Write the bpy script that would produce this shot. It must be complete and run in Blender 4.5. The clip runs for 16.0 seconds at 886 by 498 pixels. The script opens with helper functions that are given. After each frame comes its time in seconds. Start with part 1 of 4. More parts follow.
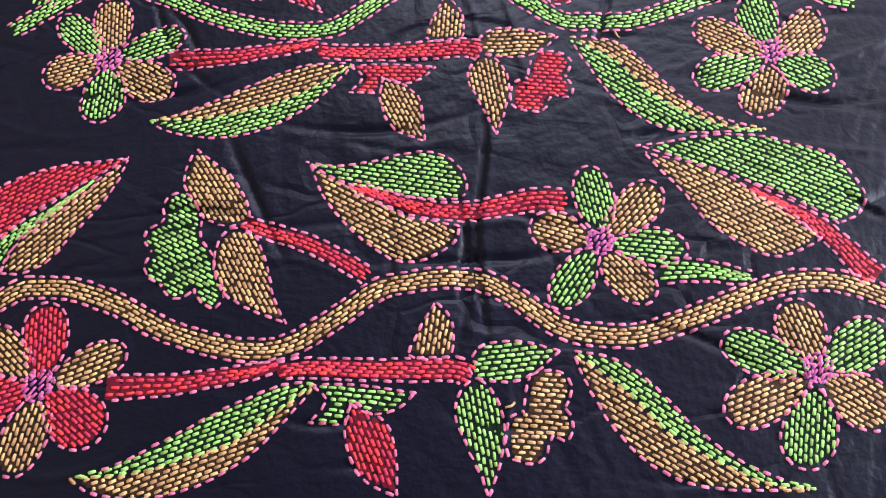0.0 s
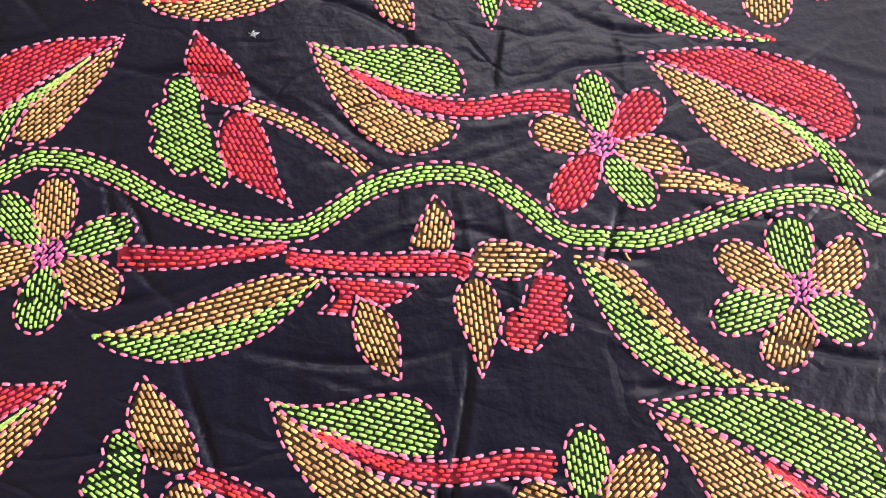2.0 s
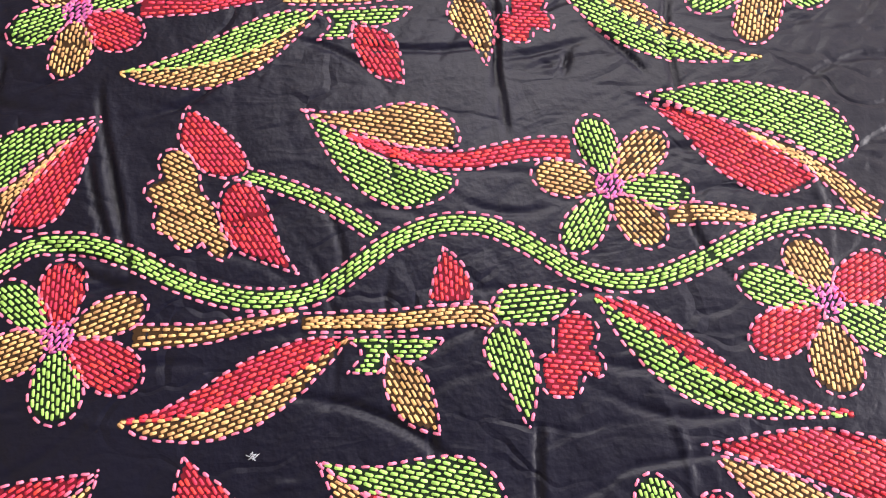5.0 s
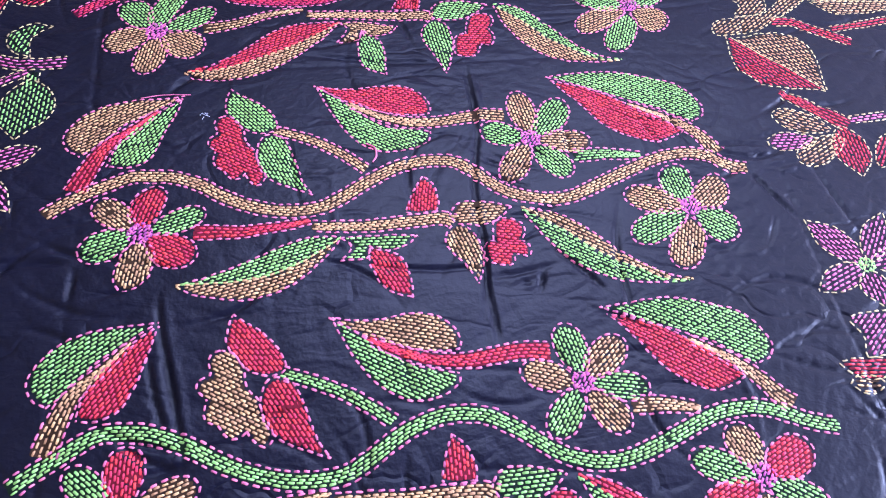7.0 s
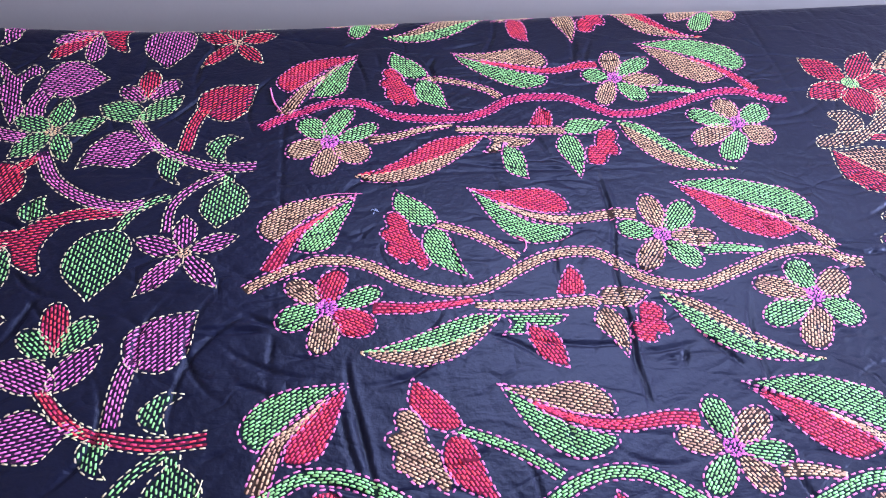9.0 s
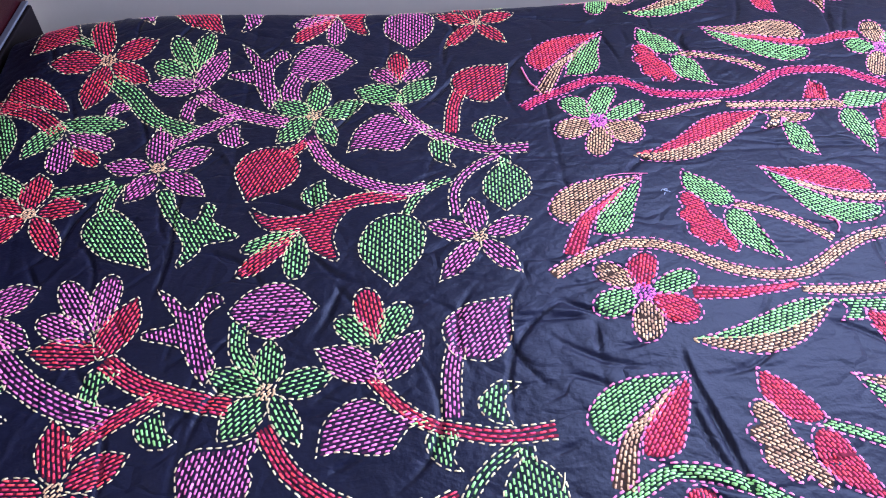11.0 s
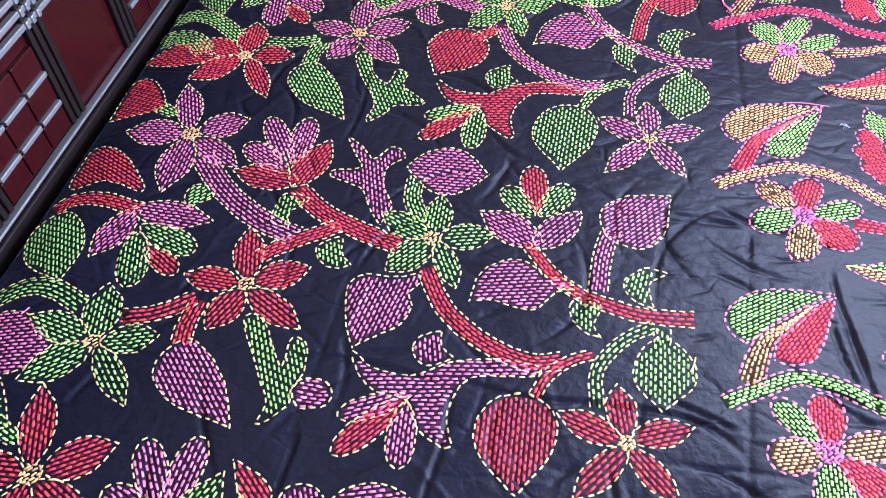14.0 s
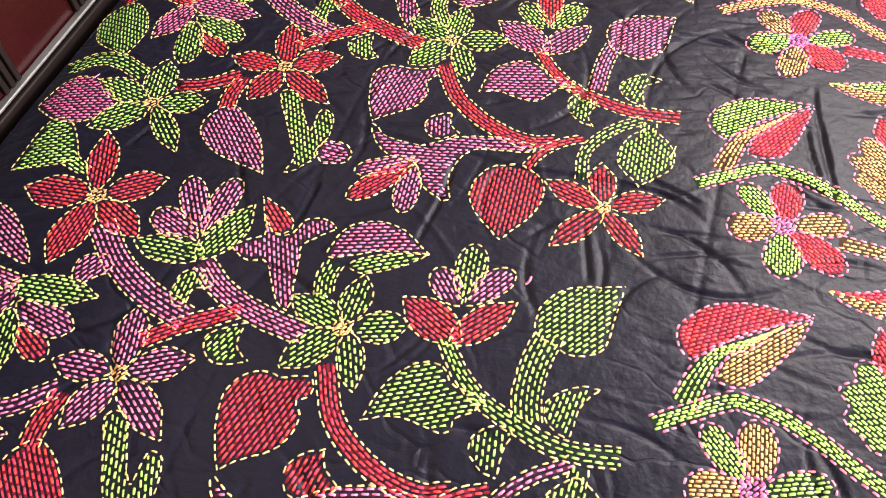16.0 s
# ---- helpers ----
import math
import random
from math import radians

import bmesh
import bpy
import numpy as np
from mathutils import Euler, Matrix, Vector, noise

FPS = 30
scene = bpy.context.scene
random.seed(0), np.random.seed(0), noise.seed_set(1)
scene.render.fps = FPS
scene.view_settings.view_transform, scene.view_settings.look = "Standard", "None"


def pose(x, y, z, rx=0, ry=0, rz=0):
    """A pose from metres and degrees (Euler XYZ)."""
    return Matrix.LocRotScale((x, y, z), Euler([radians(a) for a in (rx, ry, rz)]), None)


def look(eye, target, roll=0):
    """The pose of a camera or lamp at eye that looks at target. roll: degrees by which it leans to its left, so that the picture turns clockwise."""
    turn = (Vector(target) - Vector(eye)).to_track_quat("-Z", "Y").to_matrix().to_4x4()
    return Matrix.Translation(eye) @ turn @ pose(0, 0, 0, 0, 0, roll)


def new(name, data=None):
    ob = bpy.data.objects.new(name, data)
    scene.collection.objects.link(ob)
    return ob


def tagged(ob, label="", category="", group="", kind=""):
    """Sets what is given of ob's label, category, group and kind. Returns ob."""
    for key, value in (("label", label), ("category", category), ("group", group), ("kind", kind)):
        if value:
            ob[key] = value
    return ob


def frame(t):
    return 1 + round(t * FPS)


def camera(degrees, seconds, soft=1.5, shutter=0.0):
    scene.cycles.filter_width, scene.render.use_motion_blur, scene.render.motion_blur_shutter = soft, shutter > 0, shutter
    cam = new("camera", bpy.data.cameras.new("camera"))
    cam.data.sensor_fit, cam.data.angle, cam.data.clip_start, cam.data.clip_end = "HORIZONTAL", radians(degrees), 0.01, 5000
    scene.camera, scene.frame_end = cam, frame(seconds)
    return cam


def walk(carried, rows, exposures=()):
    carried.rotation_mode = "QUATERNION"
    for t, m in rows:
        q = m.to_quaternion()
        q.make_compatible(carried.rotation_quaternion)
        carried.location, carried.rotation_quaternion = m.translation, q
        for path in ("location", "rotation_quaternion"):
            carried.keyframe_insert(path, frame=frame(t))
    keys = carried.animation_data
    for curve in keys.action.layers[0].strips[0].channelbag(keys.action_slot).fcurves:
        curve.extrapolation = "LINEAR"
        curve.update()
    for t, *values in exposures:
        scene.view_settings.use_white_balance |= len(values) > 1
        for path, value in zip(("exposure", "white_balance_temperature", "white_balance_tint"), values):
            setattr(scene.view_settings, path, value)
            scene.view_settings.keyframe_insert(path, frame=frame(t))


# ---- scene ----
cam = camera(58.3, 16.0, soft=1.1)
PATH = [
    (0, (-0.019, -0.236, 0.636), (-0.023, 0.466, -1.236), -3.5),
    (0.5, (-0.013, -0.166, 0.639), (-0.002, 0.508, -1.244), -2.9),
    (1, (0.014, -0.098, 0.641), (0.026, 0.554, -1.249), -0.7),
    (1.5, (0.024, -0.03, 0.63), (0.008, 0.551, -1.284), -0.8),
    (2, (0.009, 0.037, 0.636), (-0.011, 0.578, -1.289), -2.3),
    (2.5, (-0.005, 0.095, 0.642), (-0.009, 0.655, -1.278), -3.4),
    (3, (-0.012, 0.149, 0.658), (-0.007, 0.739, -1.253), -4.4),
    (3.5, (-0.023, 0.2, 0.654), (-0.002, 0.807, -1.251), -3.4),
    (4, (-0.024, 0.257, 0.62), (0.013, 0.891, -1.277), -2.2),
    (4.5, (-0.023, 0.304, 0.606), (0.024, 0.94, -1.29), -0.9),
    (5, (-0.029, 0.349, 0.627), (0.035, 1.022, -1.255), 0.3),
    (5.2, (-0.034, 0.361, 0.645), (0.036, 1.055, -1.229), 0.7),
    (7.3, (-0.137, 0.291, 0.778), (0.162, 1.428, -0.84), 8.8),
    (7.5, (-0.149, 0.28, 0.783), (0.151, 1.465, -0.8), 8.3),
    (8, (-0.186, 0.257, 0.798), (0.096, 1.531, -0.717), 6.8),
    (8.5, (-0.233, 0.236, 0.791), (-0.007, 1.556, -0.695), 4.8),
    (9, (-0.268, 0.199, 0.809), (-0.09, 1.543, -0.662), 4.1),
    (9.5, (-0.329, 0.18, 0.805), (-0.202, 1.541, -0.655), 2.4),
    (10, (-0.44, 0.2, 0.786), (-0.335, 1.57, -0.666), 1.2),
    (10.2, (-0.477, 0.211, 0.775), (-0.383, 1.578, -0.681), 0.2),
    (12.3, (-0.648, 0.253, 0.744), (-0.738, 1.525, -0.797), -0.3),
    (12.5, (-0.651, 0.246, 0.747), (-0.76, 1.503, -0.806), -0.2),
    (13, (-0.658, 0.219, 0.749), (-0.818, 1.454, -0.816), -0.5),
    (13.5, (-0.644, 0.172, 0.757), (-0.88, 1.388, -0.813), -1.8),
    (14, (-0.62, 0.128, 0.757), (-0.902, 1.329, -0.817), -1.9),
    (14.5, (-0.577, 0.081, 0.773), (-0.89, 1.272, -0.803), -2.3),
    (15, (-0.547, 0.018, 0.77), (-0.882, 1.185, -0.82), -2.4),
    (15.5, (-0.52, -0.031, 0.749), (-0.898, 1.079, -0.871), -3.4),
    (16, (-0.511, -0.077, 0.738), (-0.896, 0.972, -0.921), -3.3),
]
EXPOSURES = [
    (0.0, 0.38, 5500, 18), (0.5, 0.48, 6100, 17), (1.5, 0.36, 5900, 17), (2.0, 0.7, 6400, 16), (2.5, 0.55, 6200, 17), (3.5, 0.26, 5600, 18), (4.5, 0.58, 6200, 16), (5.2, 0.75, 6500, 16),
    (7.3, 0.58, 4450, 35), (10.2, 0.88, 4350, 34), (12.3, 1.25, 4450, 23), (13.5, 1.45, 4800, 20), (14.5, 1.6, 5050, 18), (16.0, 1.68, 6800, 15),
]
walk(cam, [(t, look(eye, target, roll)) for t, eye, target, roll in PATH], EXPOSURES)

# ---- light: a daylit room, a window beyond the foot of the bed and a smaller added fill lamp beside it ----
world = bpy.data.worlds.new("world")
scene.world = world
world.use_nodes = True
sky = world.node_tree.nodes.new("ShaderNodeTexSky")
sky.sky_type, sky.sun_disc, sky.sun_elevation, sky.sun_rotation = "NISHITA", False, radians(40), radians(120)
world.node_tree.links.new(sky.outputs[0], world.node_tree.nodes["Background"].inputs[0])
world.node_tree.nodes["Background"].inputs[1].default_value = 0.12


def opening_light(m, sx, sy, watts):
    data = bpy.data.lights.new("opening_light", "AREA")
    data.shape, data.size, data.size_y, data.energy, data.color = "RECTANGLE", sx, sy, watts, (1.0, 0.97, 0.93)
    new("opening_light", data).matrix_world = m


# centre along the wall, centre height, width, height
EAST_WINDOW, NORTH_FILL = (0.45, 1.05, 1.9, 1.5), (0.45, 1.40, 1.3, 1.0)
opening_light(look((3.32, EAST_WINDOW[0], EAST_WINDOW[1]), (0, 0.2, 0.2)), EAST_WINDOW[2], EAST_WINDOW[3], 250)
# north lamp and its opening are added out of view, for sheen on the cloth
opening_light(look((NORTH_FILL[0], 1.74, NORTH_FILL[1]), (NORTH_FILL[0], 0, NORTH_FILL[1] - 0.35)), NORTH_FILL[2], NORTH_FILL[3] - 0.05, 37)


# ---- materials ----
def material(name, base, rough=0.5, metal=0.0, vary=0.15, scale=40, bump=0.0, bump_scale=300, island=0.0, sheen=0.0, spec=0.5, stain=0.0, stain_scale=3.0, crumple=0.0):
    m = bpy.data.materials.new(name)
    m.use_nodes = True
    n, l = m.node_tree.nodes, m.node_tree.links
    p = n["Principled BSDF"]
    p.inputs["Roughness"].default_value, p.inputs["Metallic"].default_value = rough, metal
    p.inputs["Specular IOR Level"].default_value = spec
    if sheen:
        p.inputs["Sheen Weight"].default_value, p.inputs["Sheen Roughness"].default_value = sheen, 0.4
    co = n.new("ShaderNodeTexCoord")

    def noise_at(s, detail=4):
        t = n.new("ShaderNodeTexNoise")
        t.inputs["Scale"].default_value, t.inputs["Detail"].default_value = s, detail
        l.new(co.outputs["Object"], t.inputs["Vector"])
        return t

    def span(source, lo, hi):
        r = n.new("ShaderNodeMapRange")
        r.inputs["To Min"].default_value, r.inputs["To Max"].default_value = lo, hi
        l.new(source, r.inputs["Value"])
        return r.outputs[0]

    def times(a, b):
        x = n.new("ShaderNodeMath")
        x.operation = "MULTIPLY"
        l.new(a, x.inputs[0])
        l.new(b, x.inputs[1])
        return x.outputs[0]

    value = span(noise_at(scale).outputs[0], 1 - vary, 1 + vary)
    if stain:
        value = times(value, span(noise_at(stain_scale, 6).outputs[0], 1 - stain, 1 + stain))
    hsv = n.new("ShaderNodeHueSaturation")
    hsv.inputs["Color"].default_value = (*base, 1)
    if island:
        geo = n.new("ShaderNodeNewGeometry")
        value = times(value, span(geo.outputs["Random Per Island"], 1 - island, 1 + island))
        l.new(span(geo.outputs["Random Per Island"], 0.49, 0.51), hsv.inputs["Hue"])
    l.new(value, hsv.inputs["Value"])
    l.new(hsv.outputs[0], p.inputs["Base Color"])
    if bump:
        b = n.new("ShaderNodeBump")
        b.inputs["Strength"].default_value, b.inputs["Distance"].default_value = bump, 0.002
        l.new(noise_at(bump_scale).outputs[0], b.inputs["Height"])
        l.new(b.outputs[0], p.inputs["Normal"])
        if crumple:
            stretch = n.new("ShaderNodeMapping")
            stretch.inputs["Scale"].default_value = (13, 24, 13)
            l.new(co.outputs["Object"], stretch.inputs["Vector"])
            t = n.new("ShaderNodeTexNoise")
            t.inputs["Scale"].default_value, t.inputs["Detail"].default_value, t.inputs["Distortion"].default_value = 1.0, 2.5, 1.4
            l.new(stretch.outputs[0], t.inputs["Vector"])
            big = n.new("ShaderNodeBump")
            big.inputs["Strength"].default_value, big.inputs["Distance"].default_value = crumple, 0.007
            ridge = n.new("ShaderNodeMath")
            ridge.operation = "PINGPONG"
            ridge.inputs[1].default_value = 0.5
            l.new(t.outputs[0], ridge.inputs[0])
            l.new(ridge.outputs[0], big.inputs["Height"])
            l.new(big.outputs[0], b.inputs["Normal"])
            # sharp creases, a net of bent lines that comes and goes
            bent = n.new("ShaderNodeVectorMath")
            bent.operation = "MULTIPLY_ADD"
            l.new(noise_at(6, 3).outputs["Color"], bent.inputs[0])
            bent.inputs[1].default_value = (0.16, 0.16, 0.0)
            l.new(co.outputs["Object"], bent.inputs[2])
            cells = n.new("ShaderNodeMapping")
            cells.inputs["Scale"].default_value = (9, 21, 1)
            l.new(bent.outputs[0], cells.inputs["Vector"])
            net = n.new("ShaderNodeTexVoronoi")
            net.feature = "DISTANCE_TO_EDGE"
            net.inputs["Scale"].default_value = 1.0
            l.new(cells.outputs[0], net.inputs["Vector"])
            line = n.new("ShaderNodeMapRange")
            line.inputs["From Max"].default_value = 0.075
            l.new(net.outputs["Distance"], line.inputs["Value"])
            there = n.new("ShaderNodeMapRange")
            there.inputs["From Min"].default_value, there.inputs["From Max"].default_value = 0.45, 0.62
            l.new(noise_at(7, 2).outputs[0], there.inputs["Value"])
            sharp = n.new("ShaderNodeBump")
            sharp.inputs["Distance"].default_value = 0.0035
            l.new(times(there.outputs[0], span(there.outputs[0], crumple * 1.6, crumple * 1.6)), sharp.inputs["Strength"])
            l.new(line.outputs[0], sharp.inputs["Height"])
            l.new(sharp.outputs[0], big.inputs["Normal"])
    return m


def thread(name, base):
    return material(name, base, rough=0.6, vary=0.18, scale=25, bump=0.4, bump_scale=900, island=0.3, sheen=0.15, spec=0.3)


THREAD = {
    "r": ("red", thread("red_thread", (0.80, 0.042, 0.072))),
    "c": ("crimson", thread("crimson_thread", (0.68, 0.030, 0.095))),
    "t": ("tan gold", thread("tan_thread", (0.66, 0.39, 0.16))),
    "g": ("yellow-green", thread("green_thread", (0.36, 0.64, 0.14))),
    "p": ("magenta purple", thread("purple_thread", (0.84, 0.19, 0.40))),
    "m": ("violet", thread("violet_thread", (0.52, 0.10, 0.34))),
    "k": ("pink", thread("pink_thread", (0.74, 0.18, 0.31))),
    "y": ("pale yellow", thread("pale_yellow_thread", (0.68, 0.54, 0.23))),
}
UNDER = {
    key: material(name + "_seen_through_cloth", base, rough=0.8, vary=0.3, scale=60, spec=0.15)
    for key, name, base in (
        ("r", "red", (0.140, 0.008, 0.018)), ("c", "crimson", (0.10, 0.006, 0.026)), ("t", "tan", (0.042, 0.021, 0.009)),
        ("g", "green", (0.0065, 0.016, 0.006)), ("p", "purple", (0.055, 0.012, 0.034)))
}
CLOTH = material("black_cotton_sateen", (0.0044, 0.0044, 0.0128), rough=0.44, vary=0.25, scale=12, bump=0.35, bump_scale=160, spec=0.20, crumple=0.22, stain=0.35, stain_scale=2.5)
WOOD = material("dark_red_varnished_wood", (0.0150, 0.0014, 0.0020), rough=0.26, spec=0.25, vary=0.3, scale=9, bump=0.08, bump_scale=60, stain=0.3)
DARK_WOOD = material("near_black_wood", (0.0045, 0.0022, 0.0022), rough=0.55, spec=0.15, vary=0.3, scale=20, bump=0.1, bump_scale=80)
SILVER = material("brushed_silver_trim", (0.21, 0.21, 0.22), rough=0.40, metal=0.7, vary=0.12, scale=30, bump=0.1, bump_scale=200)
PLASTER = material("warm_grey_plaster", (0.43, 0.37, 0.265), rough=0.85, vary=0.04, scale=6, bump=0.15, bump_scale=120, stain=0.05, stain_scale=1.2)
# the ceiling is out of view; its dark colour keeps reflections off the cloth
CEILING = material("darkened_unseen_ceiling", (0.06, 0.05, 0.042), rough=0.9, vary=0.03, scale=5, bump=0.1)
FLOOR = material("grey_floor_tile", (0.32, 0.31, 0.29), rough=0.35, vary=0.1, scale=4, stain=0.1)
LINT = material("pale_lint", (0.42, 0.45, 0.5), rough=0.9)
TICKING = material("off_white_mattress_ticking", (0.6, 0.57, 0.5), rough=0.9, vary=0.08, scale=50, bump=0.2)


# ---- mesh helpers ----
def mesh_object(name, verts, faces, materials, parent=None, slots=None, smooth=False):
    me = bpy.data.meshes.new(name)
    verts, faces = np.asarray(verts, dtype=np.float32), np.asarray(faces, dtype=np.int32)
    me.vertices.add(len(verts))
    me.vertices.foreach_set("co", verts.ravel())
    me.loops.add(faces.size)
    me.loops.foreach_set("vertex_index", faces.ravel())
    me.polygons.add(len(faces))
    me.polygons.foreach_set("loop_start", np.arange(0, faces.size, 4, dtype=np.int32))
    for m in materials:
        me.materials.append(m)
    if slots is not None:
        me.polygons.foreach_set("material_index", np.asarray(slots, dtype=np.int32))
    if smooth:
        me.polygons.foreach_set("use_smooth", np.ones(len(me.polygons), dtype=bool))
    me.update(calc_edges=True)
    ob = new(name, me)
    ob.parent = parent
    return ob


def part(name, bm, mat, parent, label=""):
    me = bpy.data.meshes.new(name)
    bm.to_mesh(me)
    bm.free()
    me.materials.append(mat)
    ob = new(name, me)
    ob.parent = parent
    return tagged(ob, label)


def box(x0, x1, y0, y1, z0, z1, bevel=0.0, segments=2):
    bm = bmesh.new()
    bmesh.ops.create_cube(bm, size=1)
    for v in bm.verts:
        v.co = Vector(((x0 + x1) / 2 + v.co.x * (x1 - x0), (y0 + y1) / 2 + v.co.y * (y1 - y0), (z0 + z1) / 2 + v.co.z * (z1 - z0)))
    if bevel:
        bmesh.ops.bevel(bm, geom=bm.edges[:], offset=bevel, segments=segments, affect="EDGES", profile=0.5)
    return bm


# ---- the room: wall behind the bed, side walls, floor, ceiling ----
FLOOR_Z, TOP_Z = -0.56, 2.25
X0, X1, Y0, Y1 = -1.42, 3.3, -2.9, 1.70
tagged(part("floor", box(X0 - 0.1, X1 + 0.1, Y0 - 0.1, Y1 + 0.1, FLOOR_Z - 0.1, FLOOR_Z), FLOOR, None), "plain grey floor under the bed", "floor", kind="structure")
tagged(part("ceiling", box(X0 - 0.1, X1 + 0.1, Y0 - 0.1, Y1 + 0.1, TOP_Z, TOP_Z + 0.1), CEILING, None), "plain ceiling out of view, darkened to dim reflections in the cloth", "ceiling", kind="structure")
tagged(part("wall_south", box(X0 - 0.1, X1 + 0.1, Y0 - 0.12, Y0, FLOOR_Z, TOP_Z), PLASTER, None), "warm grey painted wall", "wall", kind="structure")
tagged(part("wall_west", box(X0 - 0.12, X0, Y0, Y1, FLOOR_Z, TOP_Z), PLASTER, None), "warm grey painted wall behind the headboard", "wall", kind="structure")


def wall_with_opening(low, high, window, place):
    """A wall from low to high along its length, in four pieces round the opening."""
    bm = bmesh.new()
    at, tall, wide, deep = window
    a0, a1, z0, z1 = at - wide / 2, at + wide / 2, tall - deep / 2, tall + deep / 2
    for a, b, c, d in ((low, a0, FLOOR_Z, TOP_Z), (a1, high, FLOOR_Z, TOP_Z), (a0, a1, FLOOR_Z, z0), (a0, a1, z1, TOP_Z)):
        piece = place(a, b, c, d)
        me = bpy.data.meshes.new("piece")
        piece.to_mesh(me)
        piece.free()
        bm.from_mesh(me)
        bpy.data.meshes.remove(me)
    return bm


tagged(part("wall_north", wall_with_opening(X0 - 0.1, X1 + 0.1, NORTH_FILL, lambda a, b, c, d: box(a, b, Y1, Y1 + 0.12, c, d)), PLASTER, None), "warm grey painted wall with a small opening added for an unseen fill lamp", "wall", kind="structure")
tagged(part("wall_east", wall_with_opening(Y0, Y1, EAST_WINDOW, lambda a, b, c, d: box(X1, X1 + 0.12, a, b, c, d)), PLASTER, None), "warm grey painted wall with a window opening", "wall", kind="structure")


# ---- the outlines of the embroidery ----
def leaf(p0, p1, side1, side2, round0, round1):
    """A leaf or half leaf from base to tip: each side swells to (share of the length, height)."""
    a, b = np.array(p0), np.array(p1)
    u = b - a
    size = np.hypot(*u)
    u = u / size
    n = np.array((-u[1], u[0]))
    s = np.linspace(0, 1, 14)[:, None]

    def bez(q0, q1, q2, q3):
        return (1 - s) ** 3 * q0 + 3 * s * (1 - s) ** 2 * q1 + 3 * s * s * (1 - s) * q2 + s ** 3 * q3

    def side(share, h):
        x = min(max(share, 0.12), 0.88) * size
        m = np.array((x, h))
        first = bez(np.zeros(2), np.array((0.38 * x * (1 - round0), h * (0.42 + 0.18 * round0))), np.array((x * 0.5, h)), m)
        rest = size - x
        second = bez(m, np.array((x + rest * 0.5, h)), np.array((size - 0.38 * rest * (1 - round1), h * (0.42 + 0.18 * round1))), np.array((size, 0.0)))
        return np.vstack((first, second[1:]))

    one, two = side(*side1), side(*side2)
    flat = np.vstack((one, two[-2:0:-1]))
    return {"poly": a + flat[:, :1] * u + flat[:, 1:] * n, "way": math.atan2(u[1], u[0])}


def petal(p0, p1, width, round1):
    width *= 1.1 if round1 < 0.5 else 1.0
    p0 = (p0[0] - 0.11 * (p1[0] - p0[0]), p0[1] - 0.11 * (p1[1] - p0[1]))
    return leaf(p0, p1, (0.62 if round1 > 0.5 else 0.5, width / 2), (0.62 if round1 > 0.5 else 0.5, -width / 2), 0.55, round1)


def smooth_line(points, closed=False, steps=8):
    p = np.array(points, dtype=float)
    p = np.vstack((p[-1], p, p[:2])) if closed else np.vstack((2 * p[0] - p[1], p, 2 * p[-1] - p[-2]))
    out = []
    for i in range(1, len(p) - 2):
        for k in range(steps):
            t = k / steps
            out.append(0.5 * (2 * p[i] + (p[i + 1] - p[i - 1]) * t + (2 * p[i - 1] - 5 * p[i] + 4 * p[i + 1] - p[i + 2]) * t * t + (3 * p[i] - p[i - 1] - 3 * p[i + 1] + p[i + 2]) * t ** 3))
    if not closed:
        out.append(p[-2])
    return np.array(out)


def stem(points, w0, w1):
    return {"line": smooth_line(points), "w": (w0, w1)}


def freeform(points, sharp=(), way=None):
    """A drawn outline, smooth but for the points named in sharp; its rows run along way, or along its length."""
    points = [p for i, p in enumerate(points) for _ in range(2 if i in sharp else 1)]
    poly = smooth_line(points, True, 5)
    poly = poly[np.hypot(*(poly - np.roll(poly, 1, 0)).T) > 1e-6]
    if way is None:
        c = poly - poly.mean(0)
        v = np.linalg.eigh(c.T @ c)[1][:, 1]
        way = math.atan2(v[1], v[0])
    return {"poly": poly, "way": way}


def disc(centre, r):
    a = np.linspace(0, 2 * math.pi, 20, endpoint=False)
    return {"poly": np.array(centre) + r * np.stack((np.cos(a), np.sin(a)), 1), "way": 0.9}


